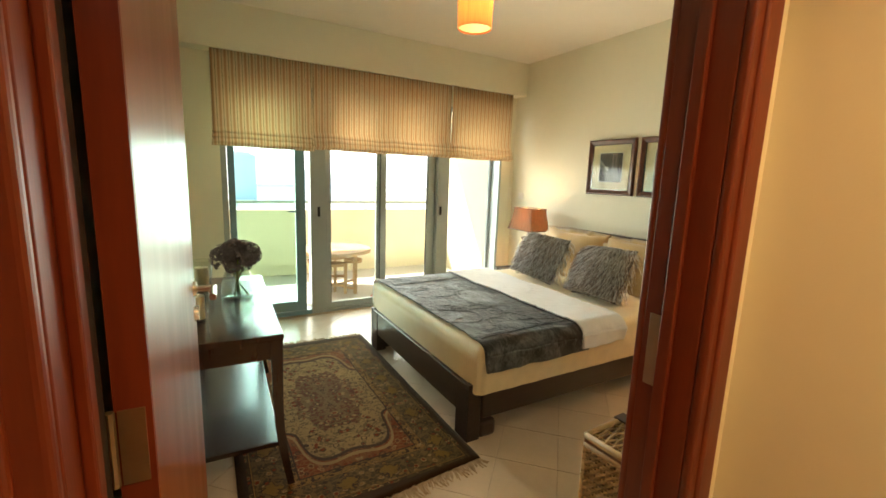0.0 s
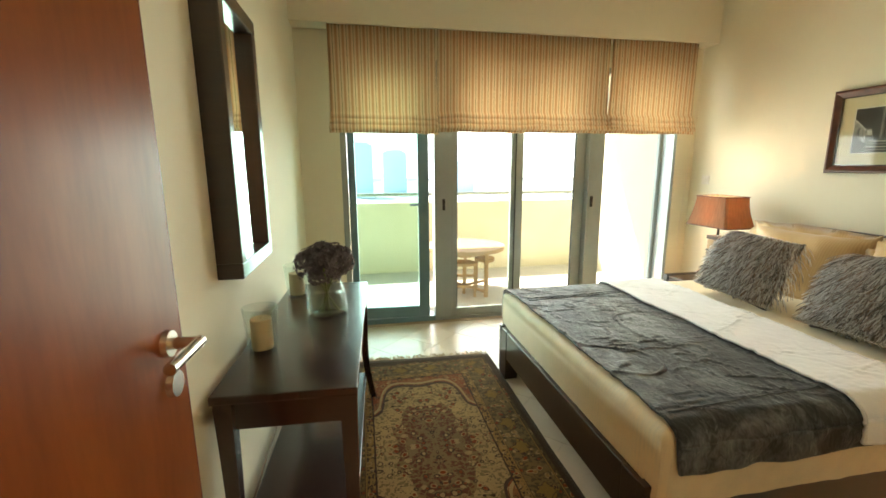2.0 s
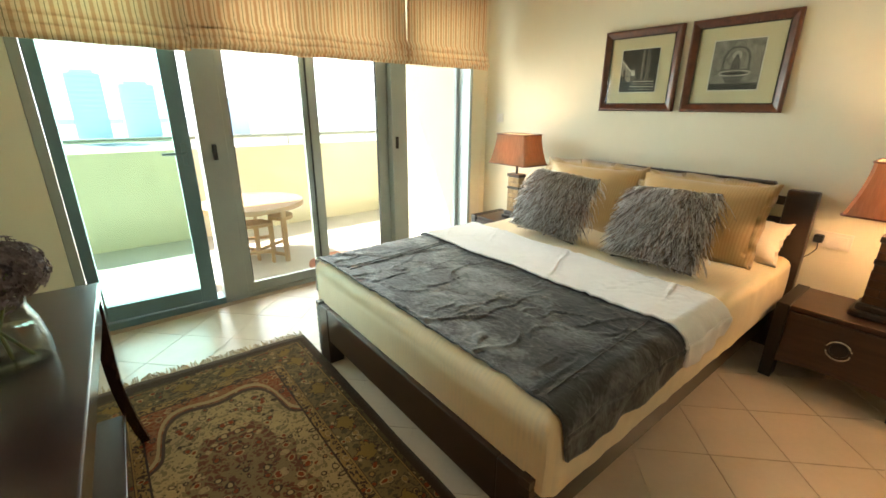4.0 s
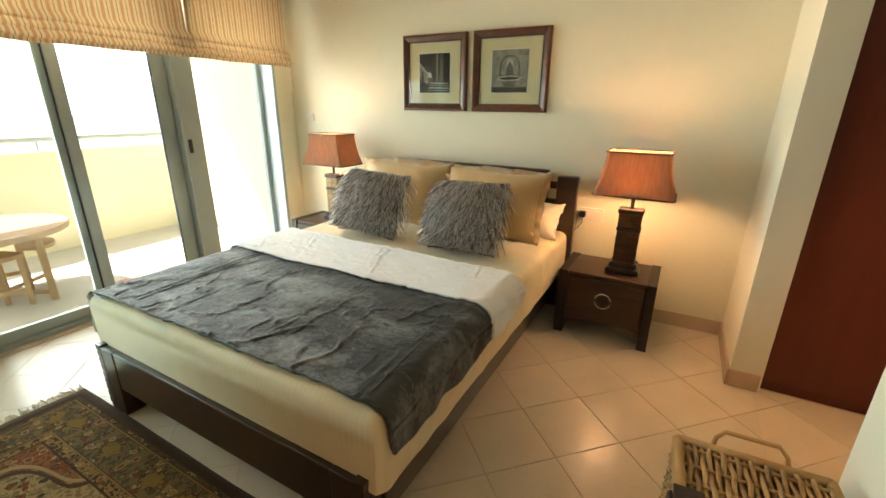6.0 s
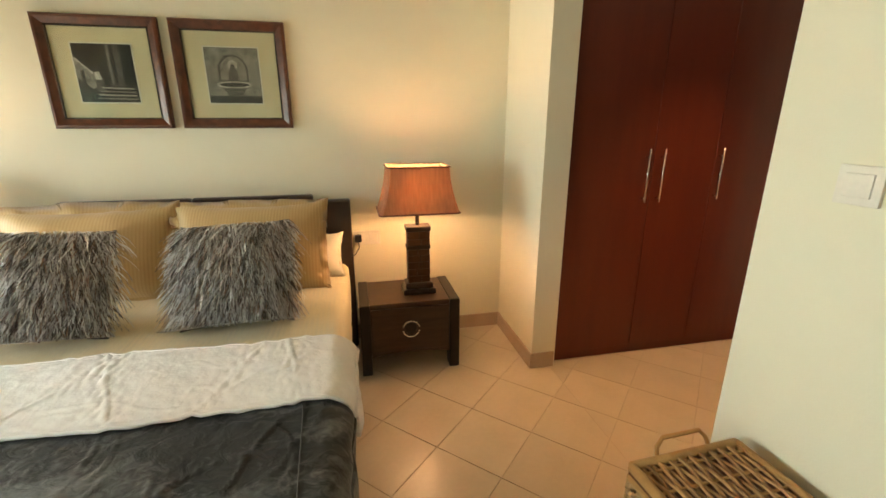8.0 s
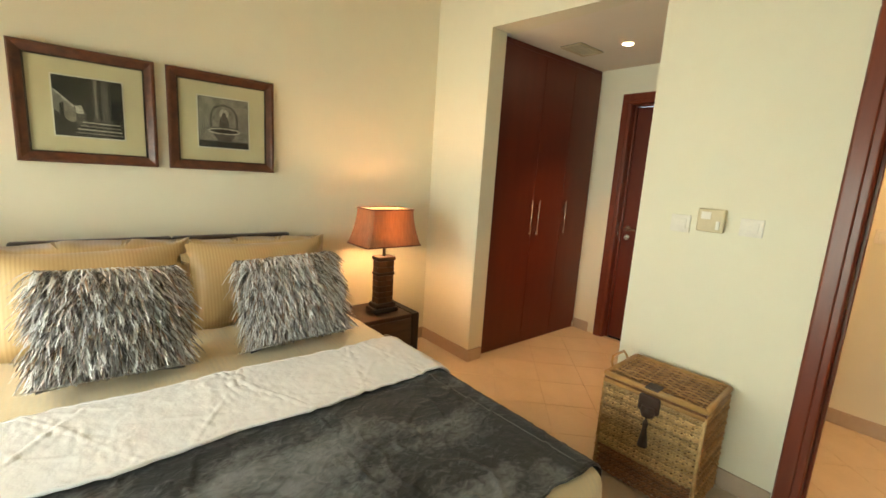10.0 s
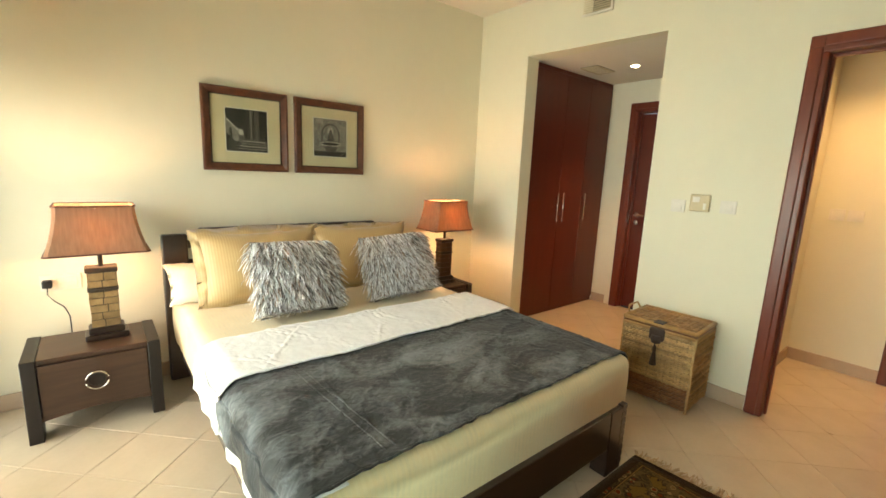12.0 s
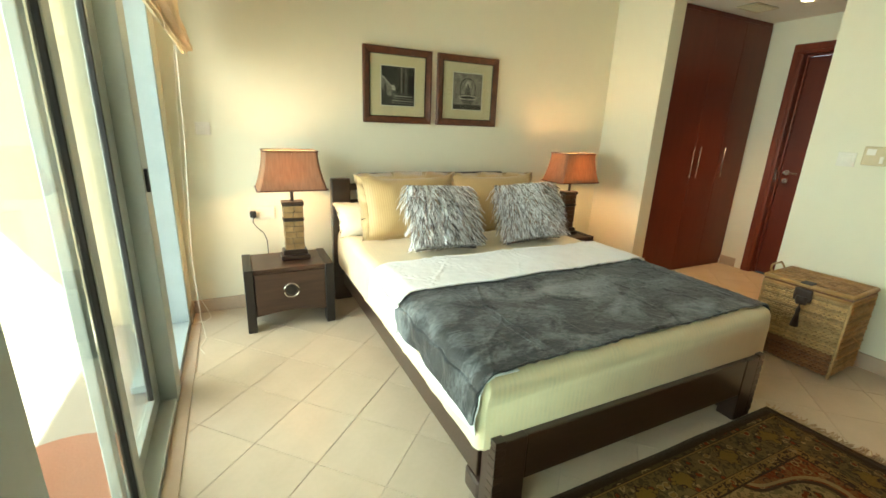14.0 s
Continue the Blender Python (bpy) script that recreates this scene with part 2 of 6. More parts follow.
def tube(bm, pts, r, seg=8):
    """A round rod along points."""
    pts = [Vector(p) for p in pts]
    rings = []
    for i, p in enumerate(pts):
        d = (pts[min(i + 1, len(pts) - 1)] - pts[max(i - 1, 0)]).normalized()
        up = Vector((0, 0, 1)) if abs(d.z) < 0.9 else Vector((1, 0, 0))
        u = d.cross(up).normalized()
        v = d.cross(u)
        rings.append([bm.verts.new(p + r * (math.cos(2 * math.pi * k / seg) * u + math.sin(2 * math.pi * k / seg) * v)) for k in range(seg)])
    for a, b in zip(rings, rings[1:]):
        for k in range(seg):
            bm.faces.new((a[k], a[(k + 1) % seg], b[(k + 1) % seg], b[k]))
    bm.faces.new(rings[0][::-1])
    bm.faces.new(rings[-1])
    return bm


def sheet(bm, nx, ny, f):
    """A grid of nx by ny cells; f(u, v) gives the place."""
    g = [[bm.verts.new(f(i / nx, j / ny)) for j in range(ny + 1)] for i in range(nx + 1)]
    for i in range(nx):
        for j in range(ny):
            bm.faces.new((g[i][j], g[i + 1][j], g[i + 1][j + 1], g[i][j + 1]))
    return bm


def mesh_of(name, bm, material, smooth=False):
    bmesh.ops.recalc_face_normals(bm, faces=bm.faces)
    me = bpy.data.meshes.new(name)
    if smooth:
        for f in bm.faces:
            f.smooth = True
    bm.to_mesh(me)
    bm.free()
    me.materials.append(material)
    return me


def part(name, bm, material, parent, label="", smooth=False, kind=""):
    ob = new(name, mesh_of(name, bm, material, smooth))
    ob.parent = parent
    return tagged(ob, label, kind=kind)


def thing(name, label, category, where=(0, 0, 0), rz=0.0, group=""):
    ob = new(name)
    ob.empty_display_size = 0.1
    ob.matrix_basis = pose(*where, 0, 0, rz)
    return tagged(ob, label, category, group)


def single(name, bm, material, label, category, where=(0, 0, 0), rz=0.0, group="", smooth=False, kind=""):
    ob = new(name, mesh_of(name, bm, material, smooth))
    ob.matrix_basis = pose(*where, 0, 0, rz)
    return tagged(ob, label, category, group, kind)


def structure(name, boxes, material, label="", bev=0.0):
    bm = bmesh.new()
    for b in boxes:
        box(bm, *b, bev=bev)
    ob = new(name, mesh_of(name, bm, material))
    return tagged(ob, label, kind="structure")


def smooth_by_angle(ob, deg=40):
    ob.data.set_sharp_from_angle(angle=radians(deg))
    return ob

# ---------- the rooms ----------
XW, XE, YS, YN, ZC = 0.13, 3.80, 0.785, 4.57, 2.85     # bedroom: west, east, entrance and window faces, ceiling
YP = 0.90                                             # face of the pier beside the wardrobe
YB, ZB = 4.39, 2.475                                  # bulkhead over the window
HALL_N, HALL_S, HALL_E, HALL_W, HALL_Z = 0.65, -0.52, 1.39, -1.3, 2.39
ALC_W, ALC_E, ALC_S, ALC_Z = 2.10, 3.215, -0.57, 2.41
DOOR_L, DOOR_R, DOOR_T = 0.158, 1.225, 2.12            # clear opening of the bedroom door

structure("wall_west", [(XW - 0.16, HALL_N, 0, XW, YN + 0.33, ZC)], WALL, "cream painted wall")
structure("wall_east", [(XE, -0.8, 0, XE + 0.16, YN + 0.33, ZC)], WALL, "cream painted wall")
structure("wall_entrance", [
    (XW, HALL_N, DOOR_T + 0.03, DOOR_R + 0.03, YS, ZC),
    (DOOR_R + 0.03, HALL_N, 0, ALC_W, YS, ZC),
    (ALC_E, 0.755, 0, XE, YP, ZC)], WALL, "cream painted wall with door and wardrobe openings")
hd = bmesh.new()
hv = [hd.verts.new(p) for p in ((ALC_W, 0.70, ALC_Z), (ALC_E, 0.70, ALC_Z), (ALC_E, YP, ALC_Z), (ALC_W, YS, ALC_Z), (ALC_W, 0.70, ZC), (ALC_E, 0.70, ZC), (ALC_E, YP, ZC), (ALC_W, YS, ZC))]
for q in ((0, 1, 2, 3), (4, 5, 6, 7), (0, 1, 5, 4), (1, 2, 6, 5), (2, 3, 7, 6), (3, 0, 4, 7)):
    hd.faces.new([hv[i] for i in q])
tagged(new("wall_header", mesh_of("wall_header", hd, WALL)), "cream painted wall over the wardrobe alcove", kind="structure")
structure("wall_partition", [(HALL_E, ALC_S, 0, ALC_W, HALL_N, ZC)], WALL, "cream painted wall")
structure("wall_window", [
    (XW, YN, 0, 0.45, YN + 0.15, ZB), (3.61, YN, 0, XE, YN + 0.33, ZB), (0.45, YN, 2.28, 3.61, YN + 0.22, ZB)], WALL, "cream painted window wall")
structure("bulkhead", [(XW, YB, ZB, XE, YN + 0.33, ZC)], WALL, "cream painted bulkhead over the window")
structure("ceiling", [(XW, YS, ZC, XE, YN + 0.33, ZC + 0.15)], CEIL, "white painted ceiling")
structure("ceiling_alcove", [(ALC_W, ALC_S, ALC_Z, XE, 0.70, ALC_Z + 0.1)], CEIL, "white painted lowered ceiling")
structure("ceiling_hall", [(HALL_W, HALL_S, HALL_Z, HALL_E, HALL_N, HALL_Z + 0.1)], CEIL, "white painted hall ceiling")
BATH_L, BATH_R, BATH_T = 2.12, 2.93, 2.10
structure("wall_alcove", [
    (BATH_R + 0.03, ALC_S - 0.15, 0, XE, ALC_S, ALC_Z), (ALC_W - 0.1, ALC_S - 0.15, 0, BATH_L - 0.03, ALC_S, ALC_Z),
    (BATH_L - 0.03, ALC_S - 0.15, BATH_T + 0.03, BATH_R + 0.03, ALC_S, ALC_Z)], WALL, "cream painted wall")
structure("wall_hall_south", [(0.76, HALL_S - 0.11, 0, HALL_E, HALL_S, HALL_Z), (HALL_W, HALL_S - 0.11, 0, -0.16, HALL_S, HALL_Z),
                              (-0.16, HALL_S - 0.11, 2.13, 0.76, HALL_S, HALL_Z)], WALL, "cream painted hall wall")
structure("wall_hall_north", [(HALL_W, HALL_N, 0, XW - 0.16, HALL_N + 0.1, HALL_Z)], WALL, "cream painted hall wall")
structure("wall_hall_west", [(HALL_W - 0.1, HALL_S - 0.11, 0, HALL_W, HALL_N + 0.1, HALL_Z)], WALL, "cream painted hall wall")


def skirting(name, x0, y0, x1, y1, h=0.095, t=0.012):
    b = (min(x0, x1), min(y0, y1), 0, max(x0, x1), max(y0, y1), h)
    bm = box_bm(*b, bev=0.003)
    return tagged(new(name, mesh_of(name, bm, SKIRT)), "beige ceramic skirting", kind="structure")


T = 0.012
skirting("baseboard_west", XW, 1.0, XW + T, YN)
skirting("baseboard_east", XE - T, YP, XE, YN)
skirting("baseboard_pier", ALC_E - T, YP, XE - T, YP + T)
skirting("baseboard_pier_side", ALC_E - T, 0.765, ALC_E, YP)
skirting("baseboard_entrance", DOOR_R + 0.095, YS, ALC_W, YS + T)
skirting("baseboard_partition", ALC_W, ALC_S, ALC_W + T, YS + T)
skirting("baseboard_alcove", BATH_R + 0.16, ALC_S, 3.25, ALC_S + T)
skirting("baseboard_window_right", 3.60, YN - T, XE - T, YN)
skirting("baseboard_window_left", XW + T, YN - T, 0.45, YN)
skirting("baseboard_hall_east", HALL_E - T, HALL_S, HALL_E, HALL_N)
skirting("baseboard_hall_south", 0.84, HALL_S, HALL_E - T, HALL_S + T)

# lining and casings of the doors
def casing(name, x0, x1, top, y_face, out, w=0.09, d=0.022, stop=None):
    """A moulded casing round an opening on the face y_face; out is +1 or -1."""
    ob = thing(name, "", "")
    tagged(ob, "red-brown varnished mahogany door casing", kind="structure")
    for k, (a, b, c, e) in enumerate(((x0 - w, 0, x0, top), (x1, 0, x1 + w, top), (x0 - w, top, x1 + w, top + w))):
        bm = bmesh.new()
        ys = sorted((y_face, y_face + out * d))
        box(bm, a, ys[0], b, c, ys[1], e, bev=0.008, seg=3)
        ys = sorted((y_face, y_face + out * (d + 0.008)))
        if k < 2:
            m0, m1 = (a + 0.004, a + 0.062) if k == 0 else (c - 0.062, c - 0.004)
            box(bm, m0, ys[0], b, m1, ys[1], e + 0.028, bev=0.0079, seg=4)
        else:
            box(bm, a + 0.062, ys[0], e - 0.062, c - 0.062, ys[1], e - 0.004, bev=0.0079, seg=4)
        part("trim", bm, MAHOG, ob)
    return ob


def lining(name, x0, x1, top, y0, y1, stop_y):
    ob = thing(name, "", "")
    tagged(ob, "red-brown varnished mahogany door lining", kind="structure")
    t = 0.03
    for b in ((x0 - t, y0, 0, x0, y1, top), (x1, y0, 0, x1 + t, y1, top), (x0 - t, y0, top, x1 + t, y1, top + t)):
        part("trim", box_bm(*b, bev=0.002), MAHOG, ob)
    s = 0.014
    for b in ((x0, stop_y - 0.03, 0, x0 + s, stop_y, top - s), (x1 - s, stop_y - 0.03, 0, x1, stop_y, top - s), (x0, stop_y - 0.03, top - s, x1, stop_y, top)):
        part("trim", box_bm(*b, bev=0.003), MAHOG, ob)
    return ob


casing("trim_door_room", DOOR_L, DOOR_R, DOOR_T, YS, 1)
casing("trim_door_hall", DOOR_L, DOOR_R, DOOR_T, HALL_N, -1)
main_lining = lining("trim_door_lining", DOOR_L, DOOR_R, DOOR_T, HALL_N, YS, YS - 0.05)
# Black strip added so that the gap between lining and leaf reads dark.
part("gap_strip", box_bm(DOOR_L, YS - 0.046, 0.0, DOOR_L + 0.011, YS - 0.010, DOOR_T - 0.014), RUBBER, main_lining, "black strip filling the gap beside the door leaf")
part("strike_plate", box_bm(DOOR_R - 0.002, YS - 0.045, 0.98, DOOR_R, YS - 0.015, 1.16, bev=0.001), BRASSY, main_lining, "dull brass strike plate")
casing("trim_bath_door", BATH_L, BATH_R, BATH_T, ALC_S, 1)
bath_lining = lining("trim_bath_lining", BATH_L, BATH_R, BATH_T, ALC_S - 0.15, ALC_S, ALC_S - 0.05)
part("strike_plate", box_bm(BATH_R - 0.003, ALC_S - 0.045, 0.96, BATH_R - 0.0005, ALC_S - 0.02, 1.08, bev=0.001), STEEL, bath_lining, "steel strike plate")
casing("trim_hall_door", -0.16 + 0.0, 0.76, 2.10, HALL_S, 1, w=0.085)


def door_leaf(name, label, w, h, t, hinge, rz, handle_z=1.09, keys=True, wood=None):
    """A flush leaf along +x from its hinge; handles on both faces."""
    ob = thing(name, label, "door", (*hinge, 0.006), rz)
    ob["kind"] = "structure"
    part("leaf", box_bm(0, -t, 0, w, 0, h, bev=0.003), wood or DOORWOOD, ob)
    for f in (1, -1):
        y0 = 0.0 if f == 1 else -t
        hd = bmesh.new()
        r = bmesh.ops.create_cone(hd, cap_ends=True, segments=24, radius1=0.026, radius2=0.024, depth=0.01)
        bmesh.ops.rotate(hd, verts=r["verts"], cent=(0, 0, 0), matrix=Matrix.Rotation(radians(90), 3, "X"))
        bmesh.ops.translate(hd, verts=r["verts"], vec=(w - 0.06, y0 + f * 0.005, handle_z))
        tube(hd, [(w - 0.06, y0, handle_z), (w - 0.06, y0 + f * 0.035, handle_z), (w - 0.06, y0 + f * 0.062, handle_z)], 0.0115, 12)
        tube(hd, [(w - 0.052, y0 + f * 0.056, handle_z), (w - 0.11, y0 + f * 0.056, handle_z), (w - 0.175, y0 + f * 0.056, handle_z)], 0.0105, 12)
        smooth_by_angle(part("door_handle", hd, STEEL, ob, "brushed steel lever handle", smooth=True))
        if keys:
            ks = bmesh.new()
            r = bmesh.ops.create_cone(ks, cap_ends=True, segments=24, radius1=0.026, radius2=0.024, depth=0.012)
            bmesh.ops.rotate(ks, verts=r["verts"], cent=(0, 0, 0), matrix=Matrix.Rotation(radians(90), 3, "X"))
            bmesh.ops.translate(ks, verts=r["verts"], vec=(w - 0.06, y0 + f * 0.006, handle_z - 0.08))
            box(ks, w - 0.067, y0 - 0.008 if f == -1 else y0, handle_z - 0.088, w - 0.053, y0 + 0.022 if f == 1 else y0 - 0.0, handle_z - 0.072)
            smooth_by_angle(part("lock_rose", ks, STEEL, ob, "steel lock rose", smooth=True))
    return ob


bed_door = door_leaf("door_1", "orange-brown cherry veneer door standing open", 0.94, 2.08, 0.042, (DOOR_L + 0.016, YS + 0.012), 87.9, handle_z=1.085)
for x0, x1 in ((-0.003, 0.0), (0.94, 0.943)):
    part("edge_lipping", box_bm(x0, -0.0415, 0.001, x1, -0.0005, 2.079), MAHOG, bed_door, "dark red edge lipping")
for hz in (0.25, 1.045, 1.83):
    hb = box_bm(-0.0055, -0.034, hz, -0.003, -0.004, hz + 0.105)
    tube(hb, [(-0.005, 0.004, hz), (-0.005, 0.004, hz + 0.105)], 0.006, 8)
    part("hinge", hb, BRASSY, bed_door, "dull brass butt hinge")
door_leaf("door_2", "dark cherry bathroom door", 0.80, 2.08, 0.04, (BATH_L + 0.006, ALC_S - 0.085), 0.0, handle_z=1.03, wood=WARDWOOD)
door_leaf("door_3", "orange-brown cherry hall door, shut", 0.90, 2.08, 0.04, (-0.15, HALL_S - 0.04), 0.0, handle_z=1.03)

# ---------- window ----------
win = thing("window_1", "wide grey aluminium balcony window and glass doors", "window")
win["kind"] = "structure"
WY0, WY1, WT = YN + 0.012, YN + 0.075, 2.28


def bar(name, x0, x1, z0, z1, y0=WY0, y1=WY1, m=None, label=""):
    return part(name, box_bm(x0, y0, z0, x1, y1, z1, bev=0.004), m or ALU, win, label)


def pane(x0, x1, z0, z1, y, m):
    p = part("pane", box_bm(x0, y, z0, x1, y + 0.008, z1), m, win)
    p.visible_shadow = False
    return p


bar("window_sill", 0.45, 1.24, 0.0, 0.05, YN - 0.004, YN + 0.13, ALUTEAL, "blue-grey aluminium threshold")
bar("window_sill", 1.24, 2.695, 0.0, 0.03, YN - 0.002, YN + 0.13, ALU, "grey aluminium sliding track")
bar("window_sill", 2.85, 3.58, 0.0, 0.04, YN + 0.002, YN + 0.21, PALEALU, "pale blue-grey sill")
bar("window_frame", 0.45, 0.50, 0.05, WT)
bar("window_frame", 1.24, 1.40, 0.03, WT, YN + 0.0, YN + 0.11)
bar("window_frame", 2.70, 2.85, 0.0, WT, YN - 0.008, YN + 0.11)
bar("window_frame", 3.58, 3.61, 0.0, WT, YN + 0.003, YN + 0.21, PALEALU, "pale blue-grey deep jamb")
bar("window_frame", 3.545, 3.58, 0.04, WT - 0.05, YN + 0.165, YN + 0.205, PALEALU)
bar("window_frame", 0.45, 3.60, WT - 0.05, WT, YN + 0.02, YN + 0.10)
# Thin strip in the skirting colour, added along the window foot.
part("threshold", box_bm(0.46, YN - 0.062, 0.0006, 3.60, YN - 0.006, 0.006, bev=0.002), SKIRT, win, "thin beige strip along the foot of the window")
# sliding leaves
STILE = {0.03: 0.065, 0.065: 0.10}
for x0, x1, yo in ((1.40, 2.07, 0.03), (1.965, 2.70, 0.065)):
    bar("sash_rail", x0, x1, 0.03, 0.10, YN + yo, YN + yo + 0.03)
    bar("sash_stile", x0, x0 + 0.05, 0.10, WT - 0.05, YN + yo, YN + yo + 0.03)
    bar("sash_stile", x1 - STILE[yo], x1, 0.10, WT - 0.05, YN + yo, YN + yo + 0.03)
    bar("gasket", x0 + 0.05, x0 + 0.056, 0.10, WT - 0.05, YN + yo + 0.004, YN + yo + 0.026, RUBBER, "black rubber gasket")
    bar("gasket", x1 - STILE[yo] - 0.006, x1 - STILE[yo], 0.10, WT - 0.05, YN + yo + 0.004, YN + yo + 0.026, RUBBER, "black rubber gasket")
    pane(x0 + 0.05, x1 - STILE[yo], 0.10, WT - 0.05, YN + yo + 0.012, GLASS)
pane(2.85, 3.545, 0.04, WT - 0.05, YN + 0.18, GLASS)
for px in (1.32, 2.74):
    hb = box_bm(px - 0.012, YN - 0.022, 1.03, px + 0.012, YN - 0.0, 1.13, bev=0.004)
    part("latch", hb, BLACKPL, win, "black recessed latch")
# hinged glass door, ajar
glass_door = thing("balcony_door", "blue-grey aluminium glass balcony door, slightly ajar", "door", (0.505, YN + 0.05, 0.055), -3.0)
glass_door["kind"] = "structure"
GW, GH = 0.685, 2.17
for nm, b in (("stile", (0, -0.025, 0, 0.06, 0.025, GH)), ("stile", (GW - 0.095, -0.025, 0, GW, 0.025, GH)),
              ("rail", (0.06, -0.025, 0, GW - 0.095, 0.025, 0.10)), ("rail", (0.06, -0.025, GH - 0.08, GW - 0.095, 0.025, GH))):
    part(nm, box_bm(*b, bev=0.004), ALUTEAL, glass_door)
p = part("pane", box_bm(0.06, -0.004, 0.10, GW - 0.095, 0.004, GH - 0.08), TEALGLASS, glass_door, "green-tinted glass pane")
p.visible_shadow = False
hb = box_bm(GW - 0.06, -0.040, 0.95, GW - 0.03, -0.025, 1.09, bev=0.005)
tube(hb, [(GW - 0.045, -0.03, 1.03), (GW - 0.045, -0.065, 1.03)], 0.009)
tube(hb, [(GW - 0.04, -0.065, 1.03), (GW - 0.17, -0.065, 1.03)], 0.009)
part("door_handle", hb, ALUTEAL, glass_door, "grey lever handle", smooth=False)

# ---------- balcony ----------
BZ, PY, PX = -0.04, 6.65, 3.85
structure("floor_balcony", [(-3.0, YN + 0.14, BZ - 0.15, PX, PY + 0.15, BZ)], BALCTILE, "pale tiled balcony floor")
structure("parapet", [(-3.0, PY, BZ, PX, PY + 0.15, 0.93)], PLASTER, "yellow-cream plastered balcony parapet")
structure("wall_balcony_side", [(PX, YN + 0.33, BZ - 0.15, PX + 0.2, PY + 0.15, 3.0)], PLASTER, "yellow-cream plastered side wall")
structure("wall_balcony_left", [(-3.2, YN + 0.15, BZ - 0.15, -3.0, PY + 0.15, 3.0)], PLASTER, "yellow-cream plastered side wall")
structure("wall_balcony_back", [(-3.0, YN + 0.15, BZ, XW - 0.02, YN + 0.33, 3.0)], PLASTER, "yellow-cream plastered wall")
structure("slab_above", [(-3.2, YN + 0.33, 2.85, PX + 0.2, PY + 0.1, 3.0)], CEIL, "balcony slab above")
rail = thing("balcony_rail", "grey metal handrail on the parapet", "handrail")
rail["kind"] = "structure"
bm = bmesh.new()
tube(bm, [(-3.0, PY + 0.07, 1.04), (PX, PY + 0.07, 1.04)], 0.025, 12)
part("handrail", bm, ALU, rail, smooth=True)
for k in range(7):
    part("post", tube(bmesh.new(), [(-2.7 + k * 1.05, PY + 0.07, 0.93), (-2.7 + k * 1.05, PY + 0.07, 1.03)], 0.012), ALU, rail)

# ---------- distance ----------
# Emissive backdrop, added so that the distance glows like bright haze.
HAZEGLOW = glow("glowing_haze_backdrop", (1.0, 0.985, 0.95), 0.75)
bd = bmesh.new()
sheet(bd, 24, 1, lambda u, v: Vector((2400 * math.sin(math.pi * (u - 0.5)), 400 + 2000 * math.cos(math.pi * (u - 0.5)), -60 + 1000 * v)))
tagged(new("backdrop", mesh_of("backdrop", bd, HAZEGLOW, True)), "glowing white backdrop standing in for bright distant haze", kind="structure")
ground = structure("ground", [(-3000, 8, -60.2, 3000, 3000, -60)], mat("hazy_ground", (0.32, 0.33, 0.30), (0.25, 0.27, 0.25), scale=0.01), "hazy city ground far below")
# Distance haze is put into these pale blue tower colours.
HAZETINT = mat("haze_tinted_tower_concrete", (0.80, 0.87, 0.89), (0.77, 0.85, 0.88), rough=0.8, scale=0.05)
HAZETINTWIN = mat("haze_tinted_tower_windows", (0.75, 0.83, 0.86), rough=0.8, scale=0.05)


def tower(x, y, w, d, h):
    ob = thing("tower_block", "far tower block, distance haze put into its pale colour", "building", (x, y, -60), group="far towers")
    part("wall", box_bm(-w / 2, -d / 2, 0, w / 2, d / 2, h), HAZETINT, ob)
    part("roof", box_bm(-w / 3, -d / 3, h, w / 3, d / 3, h + 5), HAZETINT, ob)
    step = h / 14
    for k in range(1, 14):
        part("window", box_bm(-w / 2 + 2, -d / 2 - 0.3, k * step, w / 2 - 2, -d / 2, k * step + step * 0.5), HAZETINTWIN, ob)


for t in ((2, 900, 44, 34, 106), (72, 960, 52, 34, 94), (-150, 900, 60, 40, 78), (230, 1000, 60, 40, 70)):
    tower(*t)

# ---------- bed ----------
BED_X, BED_Y = 1.51, 2.735
HALF = 0.82


def wob(x, y, s, k=0.0):
    return noise.noise(Vector((x * s, y * s, k)))


bed = thing("bed", "dark wenge-stained wooden double bed with a low headboard", "bed", (BED_X, BED_Y, 0))
for sy in (-1, 1):
    bm = bmesh.new()
    y0, y1 = sorted((sy * 0.775, sy * 0.64))
    box(bm, 0.0, y0, 0, 0.085, y1, 0.337, bev=0.005, seg=2)
    box(bm, 0.085, sorted((sy * 0.775, sy * 0.675))[0], 0, 0.20, sorted((sy * 0.775, sy * 0.675))[1], 0.10, bev=0.02, seg=2)
    part("leg", bm, WENGE, bed)
    for k in range(9):
        z = 0.03 + k * 0.036
        part("ring", box_bm(-0.0018, sorted((sy * 0.7768, sy * 0.735))[0], z, 0.04, sorted((sy * 0.7768, sy * 0.735))[1], z + 0.027, bev=0.0015), WENGE, bed)
    bm = box_bm(2.17, *sorted((sy * 0.855, sy * 0.715))[:1], 0, 2.235, sorted((sy * 0.855, sy * 0.715))[1], 0.952, bev=0.010)
    part("headboard_post", bm, WENGE, bed)
    part("side_rail", box_bm(0.09, *sorted((sy * 0.785, sy * 0.75))[:1], 0.13, 2.17, sorted((sy * 0.785, sy * 0.75))[1], 0.335, bev=0.006), WENGE, bed)
part("foot_rail", box_bm(0.003, -0.64, 0.145, 0.060, 0.64, 0.336, bev=0.005, seg=2), WENGE, bed)
for y0, y1 in ((-0.645, -0.001), (0.002, 0.645)):
    part("headboard_panel", box_bm(2.205, y0, 0.55, 2.255, y1, 0.982, bev=0.012), WENGE, bed)
